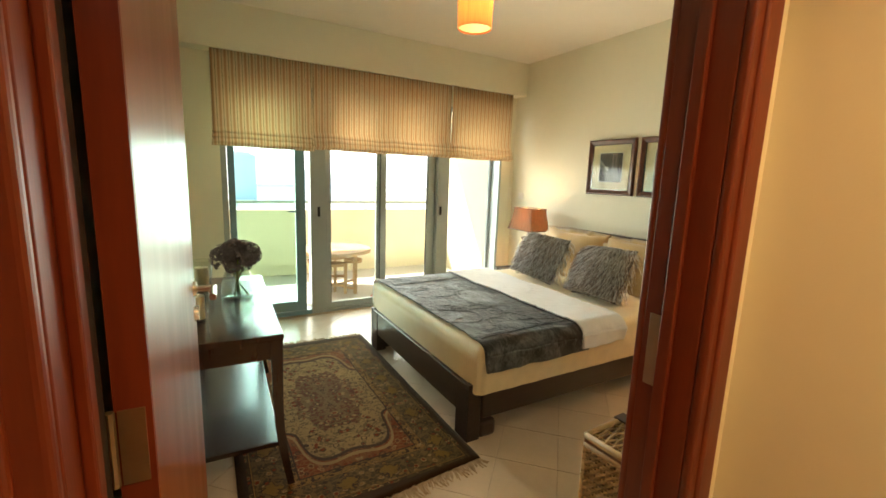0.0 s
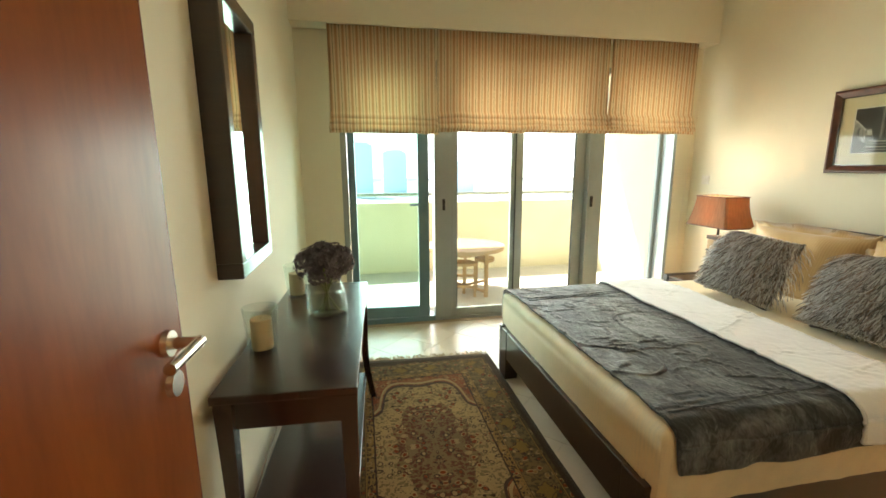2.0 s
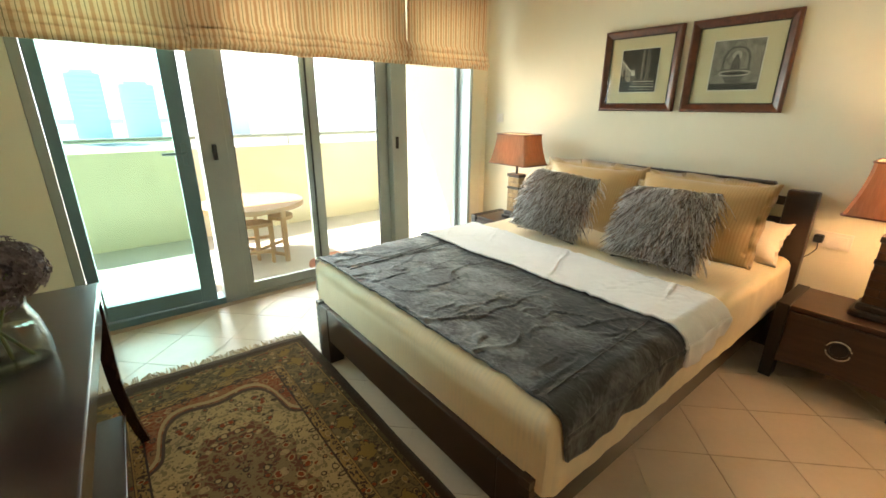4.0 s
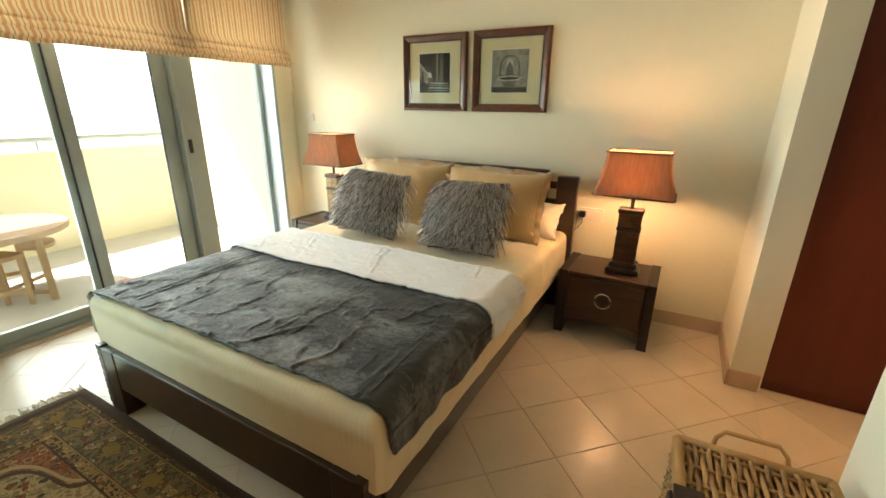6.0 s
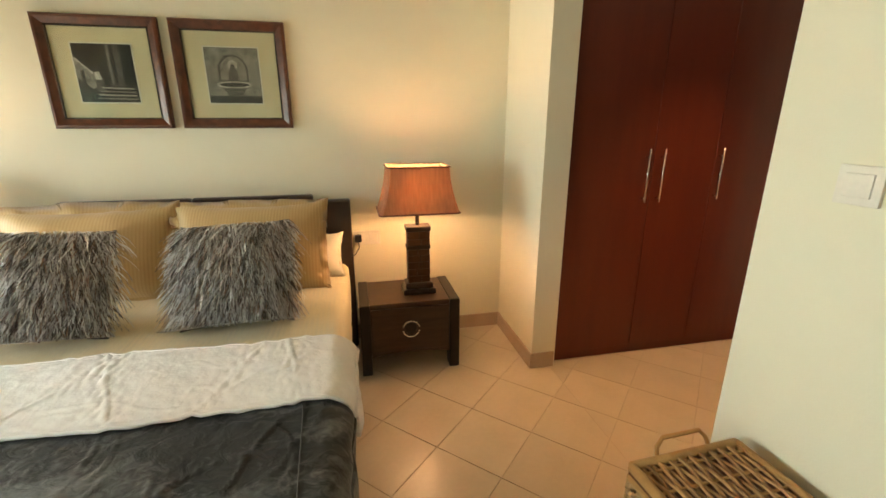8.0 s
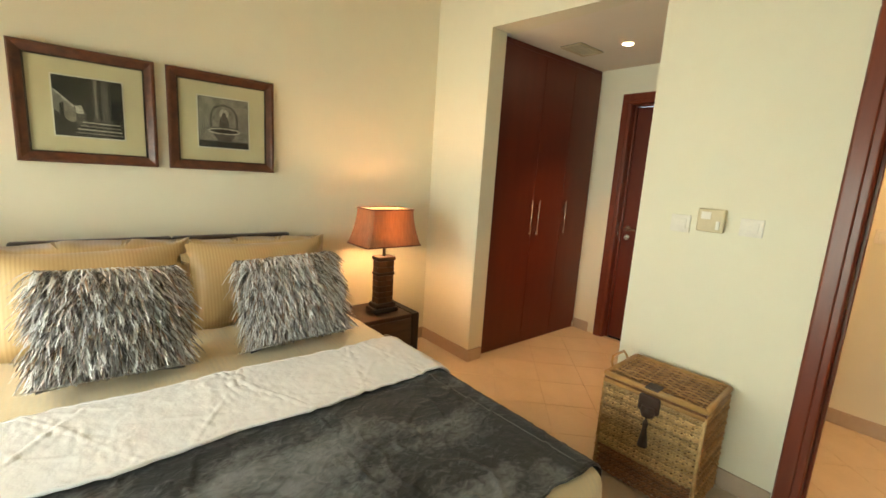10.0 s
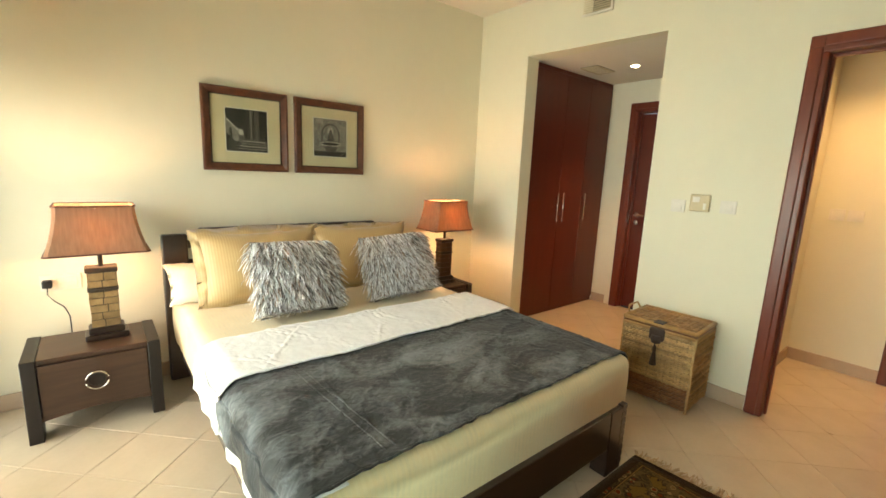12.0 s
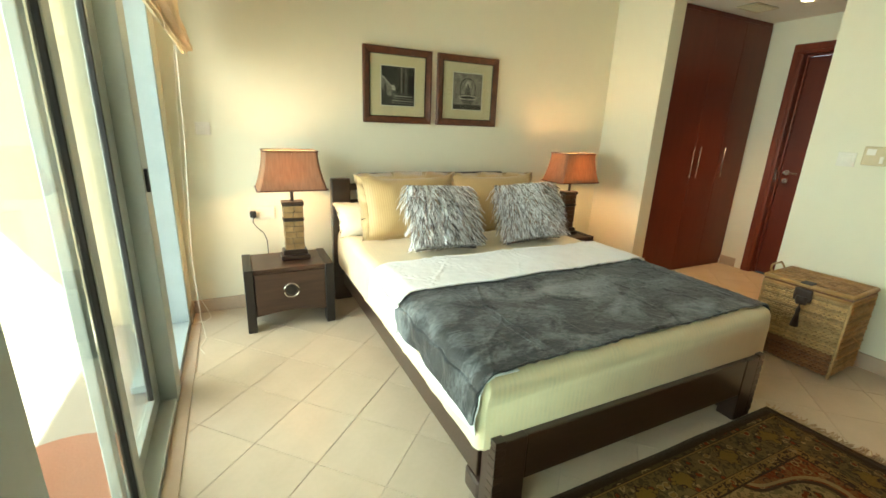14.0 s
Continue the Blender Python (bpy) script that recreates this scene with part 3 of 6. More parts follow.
for z in (0.62, 0.74, 0.86):
    part("headboard_slat", box_bm(2.19, -0.80, z, 2.205, 0.80, z + 0.05, bev=0.004), WENGE, bed)
part("headboard_base", box_bm(2.165, -0.71, 0.12, 2.225, 0.71, 0.55, bev=0.006), WENGE, bed)


# mattress in its tucked sheet: rounded box with soft creases
def mattress():
    bm = bmesh.new()
    x0, x1, z0, z1, r = 1.535, 3.67, 0.30, 0.575, 0.055
    nx, ny = 60, 64
    per = []
    n_arc, halfw = 6, HALF
    prof = [(-halfw, z0)]
    for k in range(1, 5):
        prof.append((-halfw - 0.006 * math.sin(k * 0.8), z0 + (z1 - r - z0) * k / 4))
    for k in range(1, n_arc + 1):
        a = math.pi / 2 * k / n_arc
        prof.append((-halfw + r - r * math.cos(a), z1 - r + r * math.sin(a)))
    for k in range(1, 30):
        prof.append((-halfw + r + (2 * halfw - 2 * r) * k / 30, z1))
    prof += [(-y, z) for y, z in reversed(prof[:5 + n_arc])]
    rings = []
    stations = [x0 + r - r * math.cos(math.pi / 2 * k / 6) for k in range(7)] + [x0 + r + (x1 - x0 - r) * k / 50 for k in range(1, 51)]
    for x in stations:
        d = min(1.0, (x - x0) / r)
        drop = r - r * math.sqrt(max(0.0, 1 - (1 - d) ** 2))
        ring = []
        for y, z in prof:
            yy, zz = y, z
            if d < 1:
                zz = min(z, z1 - drop) if z > z1 - drop else z
                yy = y * (1 - 0.03 * (1 - d) ** 2)
            side = abs(y) > halfw - 0.02
            w = 0.010 * wob(x, yy * 1.5, 5) + 0.004 * wob(x, yy, 14, 3)
            zz += w if zz > z1 - 0.08 else 0.0
            if side:
                yy += math.copysign(0.011 * wob(x, zz, 6, 5) + 0.006 * wob(x * 1.6, zz * 0.6, 15, 8), y)
            ring.append(bm.verts.new((x + (0.008 * wob(y, zz, 7, 7) + 0.006 * wob(y * 1.5, zz * 0.6, 16, 9) if d < 0.2 else 0), BED_Y + yy, zz)))
        rings.append(ring)
    for a, b in zip(rings, rings[1:]):
        for k in range(len(prof) - 1):
            bm.faces.new((a[k], b[k], b[k + 1], a[k + 1]))
        bm.faces.new((a[-1], b[-1], b[0], a[0]))
    # foot face, with pulled corners
    f = rings[0]
    bm.faces.new(f)
    bm.faces.new(rings[-1][::-1])
    return bm


mt = thing("mattress", "thick mattress tucked in a pale gold satin sheet", "mattress", (BED_X + 1.07, BED_Y, 0.336))
b = part("sheet", mattress(), SHEET, mt, smooth=True)
b.matrix_parent_inverse = Matrix.Translation((-(BED_X + 1.07), -BED_Y, -0.336))
smooth_by_angle(b, 60)
part("tuck_fold", tube(bmesh.new(), [(-1.032, -0.775, 0.0), (-1.030, -0.797, 0.10), (-1.015, -0.800, 0.18)], 0.006), SHEET, mt, smooth=True)


def drape(x, s, lift, seed, wr, folds, crease=0.35, slant=0.0, tuck=0.0035):
    """A point of a cloth laid across the bed: s runs across, beyond the edge it hangs down."""
    top, r = 0.578 + lift, 0.06
    edge = HALF - r
    a = abs(s)
    if a < edge:
        y, z = a, top
    elif a < edge + r * math.pi / 2:
        t = (a - edge) / r
        y, z = edge + (r + lift) * math.sin(t), top - (r + lift) * (1 - math.cos(t))
    else:
        d = a - edge - r * math.pi / 2
        y, z = edge + r + lift + 0.006 + 0.06 * d, top - r - d
    flat = max(0.0, 1 - max(0.0, (a - edge)) / 0.1)
    ridge = 1 - abs(wob(x + 0.3 * s, s - 0.4 * x, 2.6, seed)) * 2
    ridge2 = 1 - abs(wob(x * 0.7 - s, s + x, 3.9, seed + 5)) * 2
    w = wr * (0.5 * wob(x, s, 3, seed) + 0.22 * wob(x, s, 9, seed + 2) + 0.16 * wob(x, s, 24, seed + 6))
    w += wr * crease * (max(0, ridge - 0.955) / 0.045 + max(0, ridge2 - 0.96) / 0.04)
    for i, q in enumerate(folds):
        ds = s - q - slant * (-1 if i % 2 else 1) * (0.6 + 0.25 * i) * (x - 2.45) + 0.014 * wob(x, q, 7, seed)
        w += tuck * (math.exp(-(ds / 0.006) ** 2) * (0.6 + 0.8 * wob(x, q, 6, seed + 3)) + 0.7 * math.exp(-(ds / 0.05) ** 2) * wob(x * 0.5, s, 55, seed))
    z += w * (0.35 + 0.65 * flat)
    y += (1 - flat) * 0.022 * wob(x, s, 9, seed + 4)
    return Vector((x, BED_Y + math.copysign(y, s), z))


def throw(name, label, material, front, back, hang_l, hang_r, lift, seed, wr, rag, thick, folds=(), crease=0.35, slant=0.0, tuck=0.0035):
    """front/back: x of the edges at the entrance side and the window side; a cloth with thickness."""
    nx, ny = 70, 300

    def f(u, v):
        s = -(HALF + hang_l) + v * (2 * HALF + hang_l + hang_r)
        fr = front[0] + (front[1] - front[0]) * v + rag * wob(v * 6, 0.3, 1.0, seed + 9) + rag * 0.4 * wob(v * 25, 0.7, 1.0, seed)
        bk_ = back[0] + (back[1] - back[0]) * v + rag * wob(v * 7, 4.3, 1.0, seed + 11) + rag * 0.4 * wob(v * 25, 2.7, 1.0, seed)
        p = drape(fr + (bk_ - fr) * u, s, lift, seed, wr, folds, crease, slant, tuck)
        hem = max(0.0, 1 - min(u, 1 - u) / 0.05)
        p.z += hem * (0.002 + 0.005 * wob(v * 70, u * 3, 1.0, seed + 13)) * (1 if abs(s) < HALF - 0.06 else 0.2)
        p.x += hem * 0.010 * wob(v * 45, u * 5, 1.0, seed + 15)
        return p

    ob = thing(name, label, "throw", (0, 0, 0))
    cl_ = part("cloth", sheet(bmesh.new(), nx, ny, f), material, ob, smooth=True)
    mod = cl_.modifiers.new("thick", "SOLIDIFY")
    mod.thickness, mod.offset = thick, 1.0
    up = Vector((0, 0, thick * 0.5))
    for pts in ([f(0, k / 80) + up for k in range(81)], [f(1, k / 80) + up for k in range(81)], [f(k / 40, 0) + up for k in range(41)], [f(k / 40, 1) + up for k in range(41)]):
        part("hem", tube(bmesh.new(), pts, thick * 0.8, 6), material, ob, smooth=True)
    return ob


def plush(name, c_dark, c_light):
    """Short-pile plush: lighter smears put the brushed-back nap's sheen into the colour; fine relief."""
    m = mat(name, c_dark, c_light, rough=0.62, scale=2.6, stretch=(1.5, 1.0, 1), sheen=0.22, bump=0.45, bump_scale=17, detail=7)
    n = m.node_tree.nodes
    n["Principled BSDF"].inputs["Sheen Roughness"].default_value = 0.4
    for q in n:
        if q.bl_idname == "ShaderNodeTexNoise":
            q.inputs["Distortion"].default_value = 1.5
        if q.bl_idname == "ShaderNodeMapRange":
            q.inputs[1].default_value, q.inputs[2].default_value = 0.62, 0.92
    return m


PLUSH = plush("charcoal_plush", (0.013, 0.016, 0.0175), (0.185, 0.205, 0.215))
grey_throw = throw("grey_throw", "charcoal grey plush throw spread across the foot of the bed", PLUSH, (1.575, 1.55), (2.36, 2.34), 0.13, 0.15, 0.008, 3, 0.0080, 0.022, 0.006, (-0.70, -0.2, 0.3, 0.62), 0.85)
SEAM = mat("pale_grey_seam_thread", (0.12, 0.125, 0.125), rough=0.8, scale=40)
seam = [drape(1.60 + 0.68 * k / 40, -0.70 - 0.04 * (1 - k / 40), 0.008, 3, 0.0080, (-0.70, -0.2, 0.3, 0.62), 0.85) + Vector((0, 0, 0.0075)) for k in range(41)]
part("seam", tube(bmesh.new(), seam, 0.0015, 5), SEAM, grey_throw, "pale stitched seam", smooth=True)
for s0, bend in ((0.50, 0.05), (0.535, 0.045)):
    ridge = [drape(1.60 + 0.70 * k / 40, s0 + bend * k / 40, 0.008, 3, 0.0080, (-0.70, -0.2, 0.3, 0.62), 0.85) + Vector((0, 0, 0.006)) for k in range(41)]
    part("seam", tube(bmesh.new(), ridge, 0.0032, 5), PLUSH, grey_throw, "raised plush seam", smooth=True)
white_throw = throw("white_throw", "white fleece throw folded across the bed and under the grey throw", WHITECL, (2.285, 2.265), (2.675, 2.69), 0.12, 0.18, 0.022, 21, 0.0085, 0.022, 0.008, (-0.66, -0.46, -0.12, 0.05, 0.38, 0.55, 0.74), 0.2, 0.40, 0.0048)


def under_fold(u, v):
    """The window-side border of the white throw, which runs on below the grey one to the foot."""
    x = 1.545 + 0.80 * u
    drop = 0.20 + 0.015 * wob(x, 0.4, 5, 61) - 0.02 * (1 - u) ** 3
    return drape(x, HALF - 0.14 + v * (0.14 + drop), 0.0015, 3, 0.0080, (-0.70, -0.2, 0.3, 0.62), 0.85)


fold = part("border", sheet(bmesh.new(), 50, 24, under_fold), WHITECL, white_throw, smooth=True)
fold_mod = fold.modifiers.new("thick", "SOLIDIFY")
fold_mod.thickness, fold_mod.offset = 0.003, 1.0


# ---------- pillows ----------
def pillow_bm(w, h, t, n=22, flange=0.0, seed=0):
    bm = bmesh.new()

    def side(sg):
        def f(a, b):
            u, v = a * 2 - 1, b * 2 - 1
            px = u * w / 2 * (1 - 0.07 * (1 - v * v) * abs(u) ** 1.5)
            pz = v * h / 2 * (1 - 0.07 * (1 - u * u) * abs(v) ** 1.5)
            k = max(0.0, (1 - abs(u) ** 2.6) * (1 - abs(v) ** 2.6)) ** 0.62
            return Vector((sg * (t / 2 * k + 0.004) + 0.010 * wob(px, pz, 9, seed + sg), px, pz + h / 2 + 0.006 * wob(px, pz, 14, seed)))
        return f
    sheet(bm, n, n, side(1))
    sheet(bm, n, n, side(-1))
    if flange:
        m = 48
        pts = []
        for k in range(4 * m):
            q, r = divmod(k, m)
            e = r / m * 2 - 1
            u, v = ((e, -1), (1, e), (-e, 1), (-1, -e))[q]
            px = u * w / 2 * (1 - 0.07 * (1 - v * v) * abs(u) ** 1.5)
            pz = v * h / 2 * (1 - 0.07 * (1 - u * u) * abs(v) ** 1.5)
            dirv = Vector((0, px, pz)).normalized()
            pts.append((Vector((0, px, pz + h / 2)), dirv, k))
        inner = [bm.verts.new(p + Vector((0.003, 0, 0)) - d * 0.01) for p, d, k in pts]
        outer = [bm.verts.new(p + d * flange + Vector((0.011 * math.sin(k * 0.42) + 0.006 * math.sin(k * 0.9 + seed), 0, 0))) for p, d, k in pts]
        innb = [bm.verts.new(p - Vector((0.003, 0, 0)) - d * 0.01) for p, d, k in pts]
        for k in range(4 * m):
            j = (k + 1) % (4 * m)
            bm.faces.new((inner[k], inner[j], outer[j], outer[k]))
            bm.faces.new((innb[j], innb[k], outer[k], outer[j]))
    bmesh.ops.remove_doubles(bm, verts=bm.verts, dist=0.0005)
    return bm


def pillow(name, label, material, w, h, t, where, lean, turn=0.0, flange=0.0, seed=0, roll=0.0):
    ob = single(name, pillow_bm(w, h, t, flange=flange, seed=seed), material, label, "pillow", smooth=True)
    ob.matrix_basis = Matrix.Translation(where) @ Euler((0, 0, radians(turn))).to_matrix().to_4x4() @ Euler((radians(roll), radians(lean), 0)).to_matrix().to_4x4()
    return ob


pillow("sleeping_pillow", "pale cream pillow propped behind the cushions", PILLOWW, 0.64, 0.27, 0.14, (3.43, 3.265, 0.580), 42, 0, 0.015, 5)
pillow("sleeping_pillow", "pale cream pillow propped behind the cushions", PILLOWW, 0.60, 0.26, 0.14, (3.43, 2.24, 0.580), 42, 0, 0.015, 8)
pillow("sham_pillow", "gold-beige satin pillow with a ruffled edge", SHAMSTRIPE, 0.70, 0.44, 0.18, (3.285, 3.085, 0.578), 22, 2, 0.055, 1)
pillow("sham_pillow", "gold-beige satin pillow with a ruffled edge", SHAMSTRIPE, 0.70, 0.44, 0.18, (3.285, 2.375, 0.578), 22, -2, 0.04, 2)

SHAG = bpy.data.materials.new("grey_ribbon_shag")
SHAG.use_nodes = True
_n, _l = SHAG.node_tree.nodes, SHAG.node_tree.links
_geo, _ramp = _n.new("ShaderNodeNewGeometry"), _n.new("ShaderNodeValToRGB")
_l.new(_geo.outputs["Random Per Island"], _ramp.inputs[0])
_ramp.color_ramp.interpolation = "CONSTANT"
_ramp.color_ramp.elements[0].color = (0.115, 0.108, 0.105, 1)
_ramp.color_ramp.elements[1].position, _ramp.color_ramp.elements[1].color = 0.17, (0.34, 0.315, 0.30, 1)
for pos, col in ((0.34, (0.70, 0.69, 0.68, 1)), (0.50, (0.97, 0.98, 1.0, 1)), (0.90, (0.36, 0.24, 0.16, 1))):
    e = _ramp.color_ramp.elements.new(pos)
    e.color = col
_l.new(_ramp.outputs[0], _n["Principled BSDF"].inputs["Base Color"])
_n["Principled BSDF"].inputs["Roughness"].default_value, _n["Principled BSDF"].inputs["Metallic"].default_value = 0.30, 0.05
SHAGBASE = mat("grey_backing", (0.12, 0.115, 0.11), rough=0.8, scale=30)


def ribbons(w, h, t, count, seed):
    rng = random.Random(seed)
    verts, faces = [], []
    for _ in range(count):
        u, v = rng.uniform(-1, 1), rng.uniform(-0.96, 1)
        back = rng.random() < 0.12
        k = max(0.0, (1 - abs(u) ** 2.6) * (1 - abs(v) ** 2.6)) ** 0.62
        base = Vector((-(t / 2 * k + 0.004) * (-1 if back else 1), u * w / 2 * 0.98, v * h / 2 * 0.98 + h / 2))
        out = Vector((1.0 if back else -1.0, u * 0.9, v * 0.35 + 0.25)).normalized()
        ln = rng.uniform(0.05, 0.125)
        sway = Vector((rng.uniform(-0.4, 0.4), rng.uniform(-1.0, 1.0), 0))
        wd = rng.uniform(0.0018, 0.0038)
        tw = rng.uniform(-0.9, 0.9)
        p, d = base.copy(), out + sway * 0.5
        strip = []
        for s in range(5):
            f = s / 4
            side = Vector((math.sin(tw + f * 1.6), math.cos(tw + f * 1.6), 0.15 * math.sin(tw)))
            tp = 1 - 0.4 * f * f
            strip.append((p - side * wd * tp, p + side * wd * tp))
            d = (d * (1 - 0.46) + (Vector((0, 0, -1.0)) + sway * 0.38 + out * 0.30) * 0.46).normalized()
            p = p + d * ln / 4
            p.z = max(p.z, 0.006)
        i0 = len(verts)
        for a, b in strip:
            verts += [a, b]
        faces += [(i0 + 2 * s, i0 + 2 * s + 1, i0 + 2 * s + 3, i0 + 2 * s + 2) for s in range(4)]
    return verts, faces


def shag_pillow(label, where, lean, turn, seed, roll=0.0):
    w, h, t = 0.44, 0.435, 0.17
    ob = thing("shag_cushion", label, "cushion", group="shaggy cushions on the bed")
    ob.matrix_basis = Matrix.Translation(where) @ Euler((0, 0, radians(turn))).to_matrix().to_4x4() @ Euler((radians(roll), radians(lean), 0)).to_matrix().to_4x4()
    part("cover", pillow_bm(w, h, t, seed=seed), SHAGBASE, ob, smooth=True)
    vs, fs = ribbons(w, h, t, 6500, seed)
    me = bpy.data.meshes.new("ribbon_shag")
    me.from_pydata(vs, [], fs)
    me.materials.append(SHAG)
    rb = new("ribbon_shag", me)
    rb.parent = ob
    tagged(rb, "silver, grey and brown ribbon strips", kind="stuff")
    return ob


shag_pillow("square cushion covered in shaggy grey and silver ribbons", (2.87, 3.035, 0.590), 28, 4, 41, 3)
shag_pillow("square cushion of shaggy grey ribbons, slightly slumped", (2.87, 2.345, 0.590), 29, -4, 77, -3)

# ---------- bedside tables and lamps ----------
NSTOP = 0.43


def nightstand(where, label):
    """Front faces -x; origin at the middle of the footprint."""
    ob = thing("bedside_table", label, "bedside table", where, group="bedside tables")
    w, d, h = 0.28, 0.188, NSTOP
    part("body", box_bm(-d + 0.015, -w + 0.055, 0.125, d - 0.01, w - 0.055, h - 0.03), NSWOOD, ob)
    part("top", box_bm(-d + 0.005, -w + 0.057, h - 0.028, d - 0.005, w - 0.057, h - 0.004, bev=0.003), NSWOOD, ob, "walnut veneer top")
    dr = part("drawer_front", box_bm(-d - 0.002, -w + 0.060, 0.135, -d + 0.014, w - 0.060, h - 0.034, bev=0.004), NSWOOD, ob, "walnut drawer front")
    for sy in (-1, 1):
        # side slab, sawn to two feet with a curve between them
        bm = bmesh.new()
        pts = [(-d - 0.008, 0), (-d + 0.075, 0), (-d + 0.082, 0.055), (-d + 0.12, 0.095), (d - 0.12, 0.095), (d - 0.075, 0.055), (d - 0.065, 0), (d, 0), (d, h), (-d - 0.008, h)]
        a = [bm.verts.new((x, sy * w, z)) for x, z in pts]
        b = [bm.verts.new((x, sy * (w - 0.056), z)) for x, z in pts]
        bm.faces.new(a)
        bm.faces.new(b[::-1])
        for k in range(len(pts)):
            j = (k + 1) % len(pts)
            bm.faces.new((a[k], a[j], b[j], b[k]))
        bmesh.ops.bevel(bm, geom=bm.edges[:], offset=0.003, segments=1, affect="EDGES")
        part("side_slab", bm, NSBLACK, ob, "black-stained side slab")
    # bowed apron
    bm = bmesh.new()
    n = 14
    for x in (-d + 0.002, -d + 0.016):
        for k in range(n + 1):
            y = (-w + 0.057) + (2 * w - 0.114) * k / n
            bm.verts.new((x, y, 0.138))
            bm.verts.new((x, y, 0.105 - 0.0 + 0.022 * math.sin(math.pi * k / n)))
    bm.verts.ensure_lookup_table()
    m = 2 * (n + 1)
    for k in range(n):
        for o in (0, m):
            bm.faces.new([bm.verts[o + i] for i in (2 * k, 2 * k + 1, 2 * k + 3, 2 * k + 2)])
        bm.faces.new([bm.verts[i] for i in (2 * k + 1, 2 * k + 3, m + 2 * k + 3, m + 2 * k + 1)])
    part("apron", bm, NSWOOD, ob)
    for a0 in (12, 192):
        bm = bmesh.new()
        tube(bm, [(-d - 0.012, 0.047 * math.cos(radians(a0 + 156 * k / 16)), 0.272 + 0.047 * math.sin(radians(a0 + 156 * k / 16))) for k in range(17)], 0.005, 8)
        part("ring_handle", bm, STEEL, dr, "polished steel half-ring handle", smooth=True)
    bm = bmesh.new()
    r = bmesh.ops.create_cone(bm, cap_ends=True, segments=24, radius1=0.036, radius2=0.033, depth=0.006)
    bmesh.ops.rotate(bm, verts=r["verts"], cent=(0, 0, 0), matrix=Matrix.Rotation(radians(-90), 3, "Y"))
    bmesh.ops.translate(bm, verts=r["verts"], vec=(-d - 0.004, 0, 0.272))
    part("handle_plate", bm, NSBLACK, dr, "black handle disc")
    return ob


nightstand((3.515, 3.945, 0), "walnut and black bedside table with a ring-handled drawer beside the window")
nightstand((3.52, 1.585, 0), "dark wooden bedside table with a ring-handled drawer beside the wardrobe")

LAMPTILE = mat("bronze_mosaic", (0.34, 0.23, 0.11), (0.20, 0.125, 0.055), rough=0.38, metal=0.25, scale=18, rnd=0.25, bump=0.15, bump_scale=60)
# Same mosaic for the backlit lamp, its shading put into the colour.
LAMPTILESHADED = mat("shaded_bronze_mosaic", (0.12, 0.062, 0.032), (0.07, 0.034, 0.018), rough=0.38, metal=0.2, scale=18, rnd=0.25, bump=0.15, bump_scale=60)
LAMPDARK = mat("dark_bronze_joint", (0.035, 0.022, 0.013), rough=0.5, scale=20)
PLINTH = mat("black_lamp_plinth", (0.022, 0.013, 0.010), rough=0.3, scale=10, coat=0.3)
rngm = random.Random(5)


